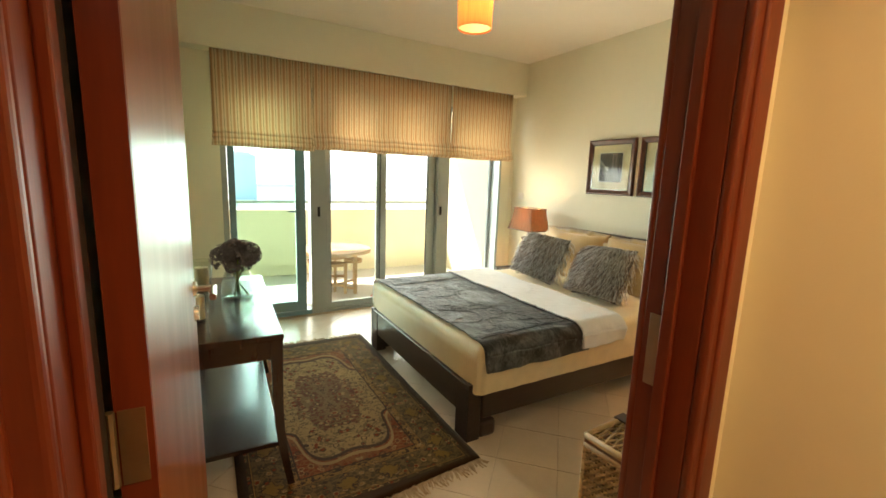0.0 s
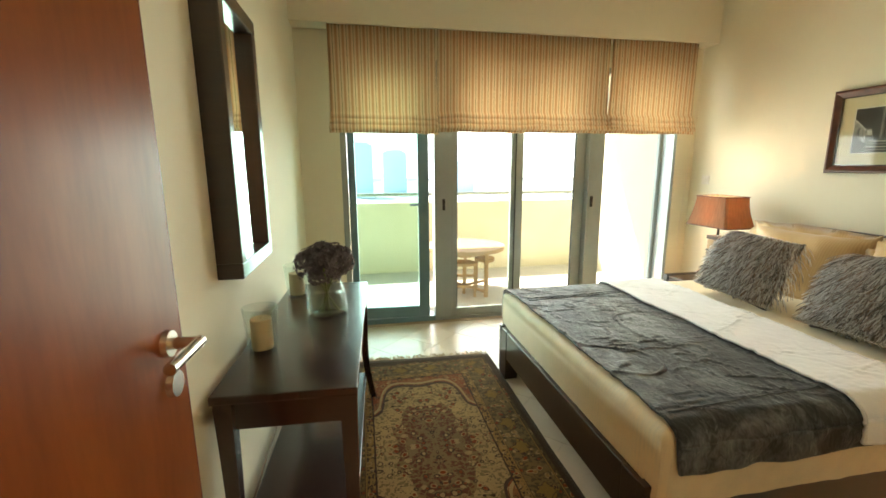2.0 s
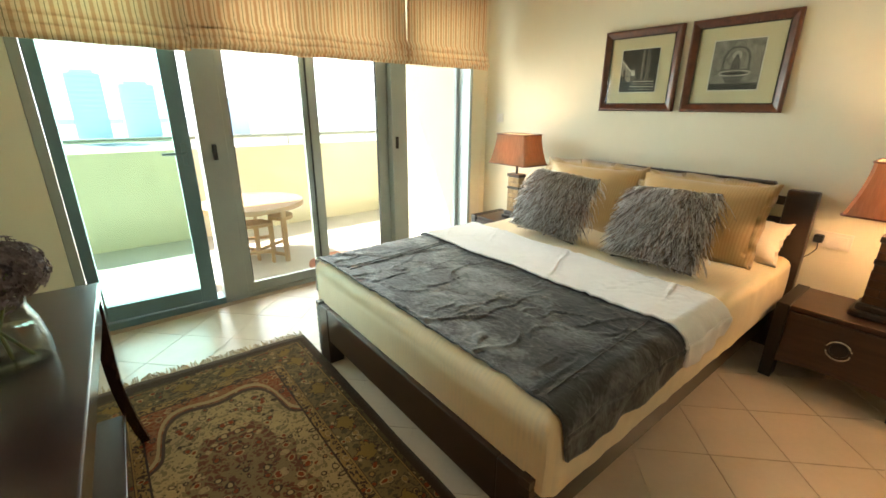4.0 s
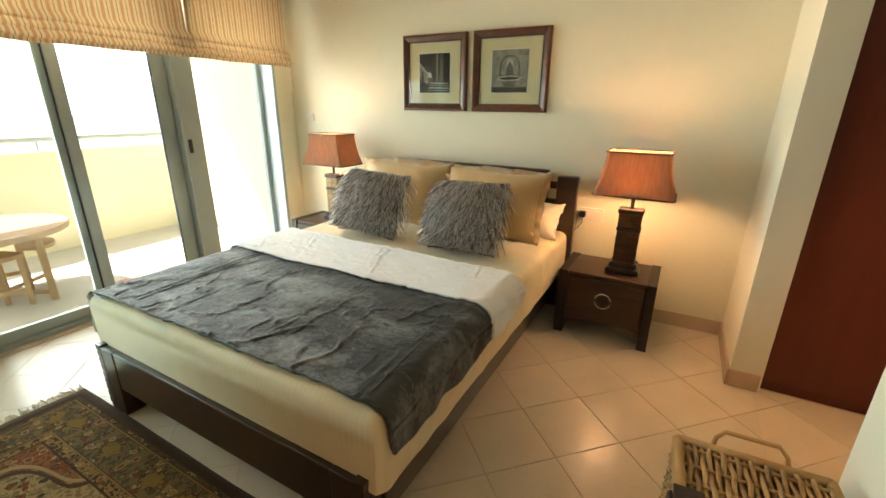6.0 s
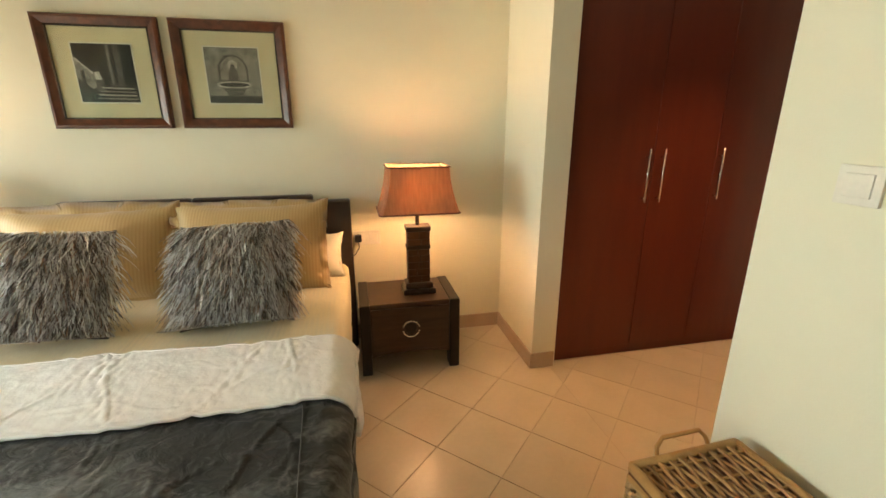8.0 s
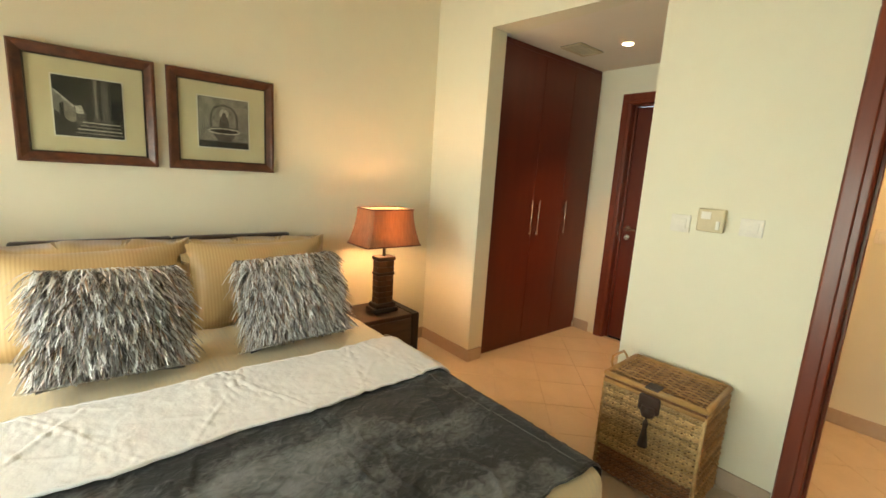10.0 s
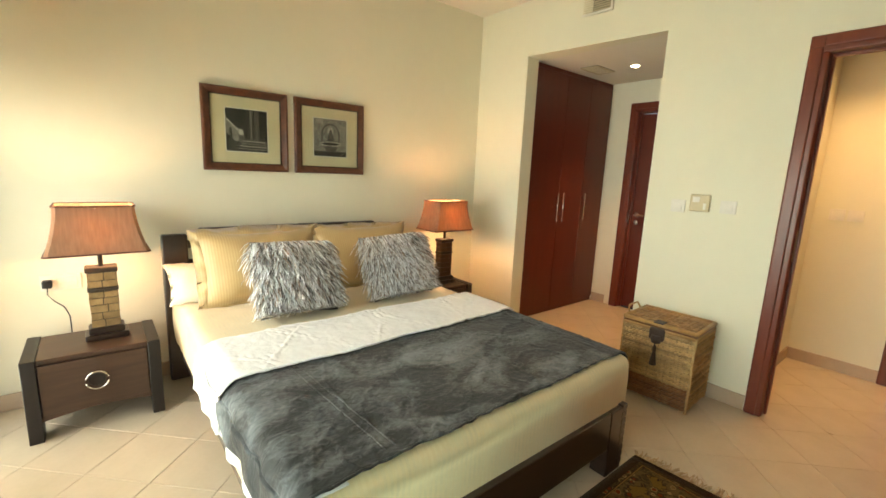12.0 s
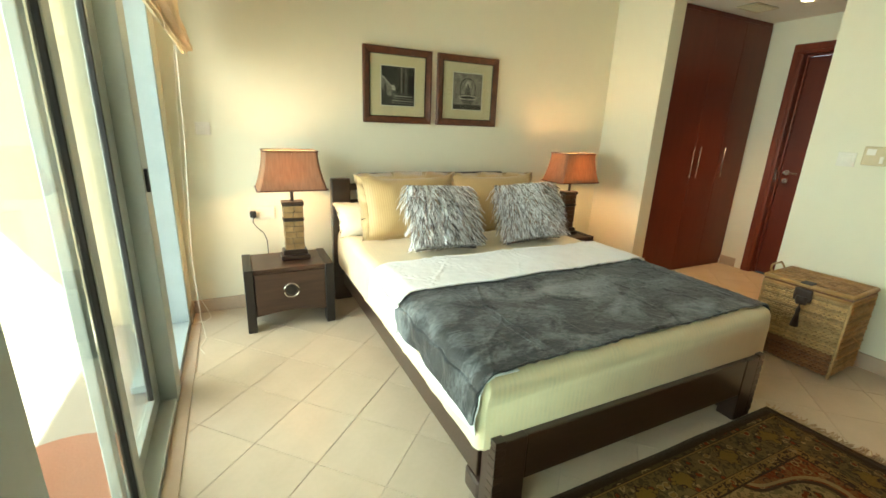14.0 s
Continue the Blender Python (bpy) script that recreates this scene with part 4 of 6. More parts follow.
def table_lamp(where, label, tiles):
    ob = thing("table_lamp", label, "lamp", where, group="bedside lamps")
    bm = box_bm(-0.068, -0.095, 0, 0.068, 0.095, 0.032, bev=0.008)
    box(bm, -0.056, -0.080, 0.030, 0.056, 0.080, 0.066, bev=0.010)
    part("plinth", bm, PLINTH, ob, "stepped black plinth")
    col = part("column", box_bm(-0.033, -0.056, 0.06, 0.033, 0.056, 0.395), LAMPDARK, ob)
    # mosaic pieces on four faces, with a band at two thirds
    for face in range(4):
        hw = 0.058 if face % 2 == 0 else 0.035
        off = 0.033 if face % 2 == 0 else 0.056
        rows = [(0.068, 0.106), (0.110, 0.146), (0.150, 0.188), (0.192, 0.226), (0.230, 0.262), (0.288, 0.322), (0.326, 0.366)]
        for z0, z1 in rows:
            cut = rngm.uniform(-0.25, 0.25) * hw
            for a, b in ((-hw, cut - 0.002), (cut + 0.002, hw)):
                p = 0.005 + rngm.uniform(0, 0.003)
                if face % 2 == 0:
                    s = -1 if face == 0 else 1
                    xs = sorted((s * off, s * (off + p)))
                    bb = (xs[0], a, z0, xs[1], b, z1)
                else:
                    s = -1 if face == 1 else 1
                    ys = sorted((s * off, s * (off + p)))
                    bb = (a, ys[0], z0, b, ys[1], z1)
                part("mosaic_piece", box_bm(*bb), tiles, col)
    part("band", box_bm(-0.044, -0.067, 0.265, 0.044, 0.067, 0.284, bev=0.004), LAMPDARK, ob, "dark bronze band")
    part("cap", box_bm(-0.046, -0.070, 0.369, 0.046, 0.070, 0.398, bev=0.005), LAMPDARK, ob, "dark bronze cap")
    part("stem", tube(bmesh.new(), [(0, 0, 0.39), (0, 0, 0.53)], 0.011, 12), LAMPDARK, ob, smooth=True)
    bulb = revolve(bmesh.new(), [(0.012, 0.53), (0.016, 0.545), (0.020, 0.555)], 16)
    part("socket", bulb, LAMPDARK, ob)
    # flared rectangular shade with concave sides
    Z0, Z1 = 0.485, 0.728
    bm = bmesh.new()
    rings = []
    n = 10
    for k in range(n + 1):
        f = k / n
        q = (1 - f) ** 1.7
        a, b = 0.110 + 0.032 * q, 0.165 + 0.050 * q
        ring = []
        for sx, sy in ((-1, -1), (1, -1), (1, 1), (-1, 1)):
            c = 0.015
            if (sx, sy) in ((-1, -1), (1, 1)):
                ring += [(sx * a, sy * (b - c)), (sx * (a - c), sy * b)]
            else:
                ring += [(sx * (a - c), sy * b), (sx * a, sy * (b - c))]
        rings.append([bm.verts.new((x, y, Z0 + (Z1 - Z0) * f)) for x, y in ring])
    for r0, r1 in zip(rings, rings[1:]):
        for k in range(8):
            bm.faces.new((r0[k], r0[(k + 1) % 8], r1[(k + 1) % 8], r1[k]))
    inner = bm.copy()
    for v in inner.verts:
        v.co.x, v.co.y = v.co.x * 0.972, v.co.y * 0.978
    sh = part("shade", bm, SHADECL, ob, "flared bronze-brown silk shade, lit")
    part("shade_lining", inner, SHADELIN, sh, "cream shade lining")
    for z, a, b in ((Z0, 0.144, 0.217), (Z1, 0.112, 0.167)):
        bm = bmesh.new()
        c = 0.015
        loop = [(-a, -b + c), (-a + c, -b), (a - c, -b), (a, -b + c), (a, b - c), (a - c, b), (-a + c, b), (-a, b - c), (-a, -b + c)]
        tube(bm, [(x, y, z) for x, y in loop], 0.0045, 6)
        part("trim", bm, SHADETRIM, sh, "dark trim cord")
    bm = tube(bmesh.new(), [(0, -0.165, Z1 - 0.01), (0, 0.165, Z1 - 0.01)], 0.003, 6)
    tube(bm, [(-0.115, 0, Z1 - 0.01), (0.115, 0, Z1 - 0.01)], 0.003, 6)
    tube(bm, [(0, 0, Z1 - 0.01), (0.075, 0, 0.67), (0.075, 0, 0.58), (0.012, 0, 0.535)], 0.003, 6)
    part("harp", bm, STEEL, ob)
    return ob


table_lamp((3.53, 3.885, NSTOP), "lit table lamp, pale mosaic column and flared bronze shade", LAMPTILE)
table_lamp((3.49, 1.515, NSTOP), "lit table lamp, backlit mosaic column toned darker, and flared bronze shade", LAMPTILESHADED)

# wall sockets, plugs and lamp leads
def plate(name, label, cat, box3, rocker=True, material=None, n=1):
    """A wall plate; box3 gives its two corners."""
    x0, y0, z0, x1, y1, z1 = box3
    ob = thing(name, label, cat, ((x0 + x1) / 2, (y0 + y1) / 2, (z0 + z1) / 2))
    hx, hy, hz = (x1 - x0) / 2, (y1 - y0) / 2, (z1 - z0) / 2
    part("plate", box_bm(-hx, -hy, -hz, hx, hy, hz, bev=0.002), material or PLASTIC, ob)
    for k in range(n if rocker else 0):
        if hx < hy:      # on a wall that faces -x
            c = -hy + (k + 0.5) * 2 * hy / n
            part("rocker", box_bm(-hx - 0.004, c - hy / n * 0.62, -hz * 0.6, -hx + 0.001, c + hy / n * 0.62, hz * 0.6, bev=0.0015), material or PLASTIC, ob)
        else:
            c = -hx + (k + 0.5) * 2 * hx / n
            part("rocker", box_bm(c - hx / n * 0.62, hy - 0.001, -hz * 0.6, c + hx / n * 0.62, hy + 0.004, hz * 0.6, bev=0.0015), material or PLASTIC, ob)
    return ob


plate("wall_socket", "white double wall socket beside the bed", "socket", (XE - 0.010, 3.98, 0.655, XE, 4.155, 0.745), n=2)
plate("wall_socket", "white double wall socket beside the bed", "socket", (XE - 0.010, 1.71, 0.645, XE, 1.875, 0.735), n=2)
plate("light_switch", "white wall switch near the window", "switch", (XE - 0.010, 4.335, 1.235, XE, 4.42, 1.315))
plate("light_switch", "white rocker switch beside the door", "switch", (1.535, YS, 1.222, 1.625, YS + 0.010, 1.302))
plate("light_switch", "white rocker switch beside the wardrobe alcove", "switch", (1.835, YS, 1.205, 1.925, YS + 0.010, 1.29))
plate("light_switch", "white double switch on the hall wall", "switch", (1.10, HALL_S, 1.17, 1.19, HALL_S + 0.010, 1.255))
plate("light_switch", "white double switch on the hall wall", "switch", (1.205, HALL_S, 1.17, 1.295, HALL_S + 0.010, 1.255))
th = thing("thermostat", "aged beige room thermostat with a small display", "thermostat", (1.742, YS, 1.277))
part("case", box_bm(-0.058, 0, -0.055, 0.058, 0.028, 0.055, bev=0.006), BEIGEPL, th)
part("display", box_bm(0.0, 0.0275, 0.005, 0.042, 0.0295, 0.04, bev=0.001), PLASTIC, th, "pale display window")
part("slider", box_bm(-0.042, 0.0275, -0.04, -0.026, 0.033, 0.0, bev=0.001), PLASTIC, th, "pale slider")
for sy, yy, zz in ((1, 4.125, 0.70), (-1, 1.845, 0.695)):
    pl = thing("plug", "black plug with a thin lead in the wall socket", "plug", (XE - 0.010, yy, zz))
    part("plug_body", box_bm(-0.045, -0.021, -0.022, -0.004, 0.021, 0.022, bev=0.007), BLACKPL, pl)
    bm = bmesh.new()
    end = -0.10 * sy
    tube(bm, [(-0.02, 0, -0.02), (-0.022, 0.004 * sy, -0.06), (-0.02, -0.02 * sy, -0.10), (-0.018, end * 0.6, -0.14), (-0.016, end * 0.8, -0.20), (-0.016, end * 0.8, -0.40)], 0.003, 6)
    part("lead", bm, BLACKPL, pl, "thin black lead", smooth=True)

# ---------- pictures over the bed ----------
GREYS = [mat("photo_grey_%s" % n, (v, v * 0.94, v * 0.82), (v * 0.42, v * 0.39, v * 0.33), rough=0.6, scale=34) for n, v in (("black", 0.012), ("dark", 0.045), ("mid", 0.14), ("light", 0.34), ("pale", 0.68))]


def poly(bm, pts, x):
    bm.faces.new([bm.verts.new((x, y, z)) for y, z in pts])


def picture(label, yc, zc, w, h, scene_kind):
    """Hangs on the east wall, faces -x."""
    ob = thing("framed_picture", label, "picture", (XE, yc, zc), group="framed pictures over the bed")
    fw, fd = 0.046, 0.034
    y, z = w / 2, h / 2
    prof = [(0.0, -0.002), (0.0, -fd * 0.75), (0.006, -fd), (0.016, -fd), (0.024, -fd * 0.86), (fw - 0.004, -fd * 0.62), (fw, -fd * 0.58), (fw, -0.002)]
    corners = [(-1, 1), (1, 1), (1, -1), (-1, -1)]
    for k in range(4):          # four mitred lengths of moulding
        bm = bmesh.new()
        ends = []
        for cy, cz in (corners[k], corners[(k + 1) % 4]):
            ends.append([bm.verts.new((dx, cy * (y - q), cz * (z - q))) for q, dx in prof])
        for i in range(len(prof)):
            j = (i + 1) % len(prof)
            bm.faces.new((ends[0][i], ends[1][i], ends[1][j], ends[0][j]))
        bm.faces.new(ends[0])
        bm.faces.new(ends[1][::-1])
        part("frame_side", bm, FRAMEWOOD, ob)
    iw, ih = y - fw, z - fw
    for b in ((-iw, ih - 0.008, iw, ih), (-iw, -ih, iw, -ih + 0.008), (-iw, -ih, -iw + 0.008, ih), (iw - 0.008, -ih, iw, ih)):
        part("inner_lip", box_bm(-0.020, b[0], b[1], -0.012, b[2], b[3]), WENGE, ob, "dark inner lip")
    part("mount", box_bm(-0.012, -iw, -ih, -0.006, iw, ih), MATBOARD, ob, "cream mount board")
    pw, ph = 0.132, 0.138
    part("mount_edge", box_bm(-0.0135, -pw - 0.006, -ph - 0.006, -0.012, pw + 0.006, ph + 0.006), PLASTIC, ob, "white bevelled mount edge")
    photo = part("photograph", box_bm(-0.0145, -pw, -ph, -0.0135, pw, ph), GREYS[1 if scene_kind == 0 else 2], ob, "black-and-white photograph")
    x = -0.0150
    groups = {}
    if scene_kind == 0:     # steps, pillar and a balustrade; +y is the viewer's left
        shapes = [(3, [(pw, -0.02), (pw, 0.075), (0.06, 0.0), (0.03, -0.055), (0.07, -0.075)]),
                  (0, [(0.125, 0.135), (0.125, 0.07), (0.02, 0.04), (0.0, 0.135)]),
                  (2, [(-0.015, 0.135), (-0.015, -0.05), (-0.075, -0.05), (-0.075, 0.135)]),
                  (1, [(-0.035, 0.135), (-0.035, -0.05), (-0.05, -0.05), (-0.05, 0.135)]),
                  (0, [(-0.085, 0.135), (-0.085, -0.04), (-0.13, -0.06), (-0.13, 0.135)]),
                  (4, [(0.055, 0.005), (0.05, -0.03), (0.02, -0.03), (0.03, 0.01)]),
                  (2, [(0.055, -0.03), (0.05, -0.085), (0.01, -0.085), (0.015, -0.03)]),
                  (4, [(0.128, 0.075), (0.128, 0.066), (0.06, -0.004), (0.055, 0.004)]),
                  (1, [(0.11, 0.012), (0.11, -0.06), (0.095, -0.06), (0.095, 0.016)]),
                  (2, [(-0.01, -0.05), (-0.01, -0.062), (-0.085, -0.062), (-0.085, -0.05)]),
                  (3, [(-0.022, 0.135), (-0.022, -0.05), (-0.03, -0.05), (-0.03, 0.135)])]
        for k in range(4):
            zz = -0.065 - k * 0.017
            shapes.append((4 if k % 2 == 0 else 3, [(0.03 + 0.01 * k, zz), (0.03 + 0.01 * k, zz - 0.006), (-0.115 - 0.004 * k, zz - 0.010), (-0.115 - 0.004 * k, zz - 0.004)]))
    else:                   # fountain niche in a wall
        arch = [(0.075 * math.cos(radians(a)), 0.03 + 0.075 * math.sin(radians(a))) for a in range(0, 181, 15)] + [(-0.075, -0.03), (0.075, -0.03)]
        shapes = [(3, [(0.13, 0.135), (0.13, -0.10), (-0.13, -0.10), (-0.13, 0.135)]), (2, arch), (3, [(p[0] * 0.82, p[1] * 0.86 + 0.004) for p in arch]),
                  (4, [(0.026 * math.cos(radians(a)), 0.055 + 0.022 * math.sin(radians(a))) for a in range(0, 360, 24)]), (2, [(0.02, 0.03), (-0.02, 0.03), (-0.03, -0.04), (0.03, -0.04)]),
                  (2, [(0.014 * math.cos(radians(a)), 0.030 + 0.030 * math.sin(radians(a))) for a in range(0, 360, 36)]),
                  (4, [(0.09 * math.cos(radians(a)), -0.045 + 0.018 * math.sin(radians(a))) for a in range(0, 360, 20)]),
                  (1, [(0.075 * math.cos(radians(a)), -0.045 + 0.011 * math.sin(radians(a))) for a in range(0, 360, 20)]),
                  (2, [(0.06, -0.062), (-0.06, -0.062), (-0.035, -0.10), (0.035, -0.10)]),
                  (1, [(0.13, -0.105), (-0.13, -0.105), (-0.13, -0.137), (0.13, -0.137)]),
                  (3, [(0.03, 0.115), (0.0, 0.130), (-0.03, 0.115)])]
    for k, (g, pts) in enumerate(shapes):
        bm = bmesh.new()
        poly(bm, pts, x - 0.0003 * k)
        part("photo_shape", bm, GREYS[g], photo)
    gl = part("glazing", box_bm(-0.0215, -iw, -ih, -0.0205, iw, ih), CLEAR, ob, "clear picture glass")
    gl.visible_shadow = False
    return ob


picture("chestnut-framed black-and-white photograph of garden steps and a pillar", 3.045, 1.622, 0.545, 0.535, 0)
picture("chestnut-framed black-and-white photograph of a wall fountain", 2.445, 1.622, 0.555, 0.535, 1)

# ---------- mirror ----------
MIRROR = bpy.data.materials.new("silvered_mirror")
MIRROR.use_nodes = True
_b = MIRROR.node_tree.nodes["Principled BSDF"]
_b.inputs["Metallic"].default_value, _b.inputs["Roughness"].default_value = 1.0, 0.02
_b.inputs["Base Color"].default_value = (0.86, 0.88, 0.86, 1)
mi = thing("wall_mirror", "tall mirror in a deep dark wood frame on the wall", "mirror", (XW, 2.575, 1.51))
for b in ((-0.235, 0.416, 0.235, 0.47), (-0.235, -0.47, 0.235, -0.416), (-0.235, -0.416, -0.181, 0.416), (0.181, -0.416, 0.235, 0.416)):
    part("frame_side", box_bm(0.0, b[0], b[1], 0.084, b[2], b[3], bev=0.004), WENGE, mi)
part("mirror_glass", box_bm(0.0, -0.182, -0.417, 0.05, 0.182, 0.417), MIRROR, mi, "silvered mirror glass")

# ---------- console table ----------
ct = thing("console_table", "dark espresso wooden console table against the wall", "table", (0.385, 2.705, 0), -2.2)
TL, TD = 0.62, 0.215
part("tabletop", box_bm(-TD, -TL, 0.722, TD, TL, 0.75, bev=0.005), TABLEWOOD, ct)
part("apron", box_bm(-TD + 0.015, -TL + 0.02, 0.63, TD - 0.012, -TL + 0.04, 0.722), TABLEWOOD, ct)
part("apron", box_bm(-TD + 0.015, TL - 0.04, 0.63, TD - 0.012, TL - 0.02, 0.722), TABLEWOOD, ct)
part("apron", box_bm(TD - 0.03, -TL + 0.04, 0.63, TD - 0.012, TL - 0.04, 0.722), TABLEWOOD, ct)
part("apron", box_bm(-TD + 0.015, -TL + 0.04, 0.63, -TD + 0.033, TL - 0.04, 0.722), TABLEWOOD, ct)
part("shelf", box_bm(-TD + 0.02, -TL + 0.05, 0.175, TD - 0.025, TL - 0.05, 0.20, bev=0.004), TABLEWOOD, ct)
for sx in (-1, 1):
    for sy in (-1, 1):
        bm = bmesh.new()
        rings = []
        for k in range(15):
            f = k / 14
            z = 0.722 * (1 - f)
            wdt = 0.052 - 0.022 * f
            kick = 0.045 * max(0.0, (f - 0.45) / 0.55) ** 1.8
            belly = -0.006 * math.sin(math.pi * min(1, f / 0.7))
            x = TD - 0.030 if sx > 0 else -TD + 0.035
            y = sy * (TL - 0.030 + kick * 0.8 + belly)
            x += (kick if sx > 0 else 0)
            rings.append([bm.verts.new((x + a * wdt / 2, y + b * wdt / 2, z)) for a, b in ((-1, -1), (1, -1), (1, 1), (-1, 1))])
        for a, b in zip(rings, rings[1:]):
            for k in range(4):
                bm.faces.new((a[k], a[(k + 1) % 4], b[(k + 1) % 4], b[k]))
        bm.faces.new(rings[0])
        bm.faces.new(rings[-1][::-1])
        part("leg", bm, TABLEWOOD, ct)


def tumbler(r0, r1, h, t=0.003, base=0.012):
    return [(r0, 0), (r0 * 1.02, 0.003), (r1, h), (r1 - t, h), (r0 - t, base), (0.0005, base)]


def candle_glass(where, label):
    ob = thing("candle_holder", label, "candle", where, group="candle glasses")
    g = part("glass", revolve(bmesh.new(), tumbler(0.047, 0.062, 0.168), 40), CLEAR, ob, "clear flared glass", smooth=True)
    smooth_by_angle(g)
    g.visible_shadow = False
    c = revolve(bmesh.new(), [(0.036, 0.0125), (0.037, 0.016), (0.037, 0.122), (0.034, 0.125), (0.004, 0.122)], 28)
    smooth_by_angle(part("candle", c, WAX, ob, "ivory pillar candle", smooth=True))
    part("wick", tube(bmesh.new(), [(0, 0, 0.122), (0.002, 0, 0.133)], 0.0012, 5), BLACKPL, ob)
    return ob


candle_glass((0.235, 2.415, 0.75), "ivory candle in a clear flared glass on the console table")
candle_glass((0.262, 3.095, 0.75), "ivory candle in a clear glass behind the vase")

vase = thing("flower_vase", "clear glass vase of dusky mauve hydrangeas on the console table", "vase", (0.44, 2.77, 0.75))
prof = [(0.082, 0), (0.087, 0.004), (0.089, 0.05), (0.079, 0.11), (0.062, 0.16), (0.065, 0.172), (0.062, 0.172), (0.059, 0.16), (0.076, 0.11), (0.085, 0.05), (0.080, 0.014), (0.0005, 0.012)]
g = part("vase_glass", revolve(bmesh.new(), prof, 48), CLEAR, vase, "clear rounded glass", smooth=True)
smooth_by_angle(g)
g.visible_shadow = False
water = revolve(bmesh.new(), [(0.068, 0.016), (0.072, 0.05), (0.066, 0.10), (0.0005, 0.10)], 40)
w = part("water", water, CLEAR, vase, "clear water", smooth=True)
w.visible_shadow = False
rng = random.Random(11)
heads = [(0.0, -0.075, 0.232, 0.078), (0.025, 0.045, 0.240, 0.082), (-0.06, 0.0, 0.235, 0.074), (0.05, -0.02, 0.250, 0.076), (-0.01, 0.0, 0.268, 0.07)]
for k, (hx, hy, hz, hr) in enumerate(heads):
    part("stem", tube(bmesh.new(), [(-hx * 0.8, -hy * 0.6, 0.018), (hx * 0.1, hy * 0.1, 0.11), (hx * 0.6, hy * 0.6, 0.18), (hx, hy, hz)], 0.004, 7), STEM, vase, smooth=True)
    vs, fs = [], []
    for i in range(260):
        a, c = rng.uniform(0, 2 * math.pi), rng.uniform(-0.75, 1)
        n = Vector((math.sqrt(1 - c * c) * math.cos(a), math.sqrt(1 - c * c) * math.sin(a), c))
        ctr = Vector((hx, hy, hz)) + n * hr * rng.uniform(0.82, 1.05)
        u = n.orthogonal().normalized()
        u.rotate(Matrix.Rotation(rng.uniform(0, 6.3), 3, n))
        v = n.cross(u)
        for q in range(4):
            d = (math.cos(q * math.pi / 2) * u + math.sin(q * math.pi / 2) * v)
            e = n.cross(d)
            i0 = len(vs)
            L = rng.uniform(0.009, 0.013)
            vs += [ctr, ctr + d * L * 0.6 + e * L * 0.5 + n * 0.003, ctr + d * L + n * rng.uniform(-0.003, 0.005), ctr + d * L * 0.6 - e * L * 0.5 + n * 0.003]
            fs.append((i0, i0 + 1, i0 + 2, i0 + 3))
    me = bpy.data.meshes.new("flower_head")
    me.from_pydata(vs, [], fs)
    me.materials.append(PETAL)
    fh = new("flower_head", me)
    fh.parent = vase
    tagged(fh, "dusky mauve hydrangea head")

# ---------- pendant, downlight, vents ----------
pd = thing("pendant_lamp", "orange drum-shade pendant lamp, lit, hanging from the ceiling", "lamp", (1.93, 2.72, 2.45))
bm = revolve(bmesh.new(), [(0.112, 0.0), (0.118, 0.20)], 48, caps=False)
part("shade", bm, PENDCL, pd, "orange cloth drum shade", smooth=True)
part("diffuser", revolve(bmesh.new(), [(0.0005, 0.012), (0.109, 0.012)], 40, caps=False), shade_cloth("pendant_diffuser_cloth", (0.8, 0.6, 0.4), (0.95, 0.75, 0.5)), pd, "pale diffuser disc")
part("cord", tube(bmesh.new(), [(0, 0, 0.10), (0, 0, 0.395)], 0.004, 8), PLASTIC, pd)
part("ceiling_rose", revolve(bmesh.new(), [(0.045, 0.375), (0.050, 0.398)], 24), PLASTIC, pd, smooth=False)

dl = thing("downlight", "small lit recessed downlight in the alcove ceiling", "downlight", (2.70, 0.055, ALC_Z))
part("ring", revolve(bmesh.new(), [(0.034, -0.006), (0.046, -0.004), (0.048, 0.0)], 32), PLASTIC, dl, "white ring")
part("lens", revolve(bmesh.new(), [(0.0005, -0.008), (0.033, -0.0075)], 32, caps=False), DOWN, dl, "glowing lens")


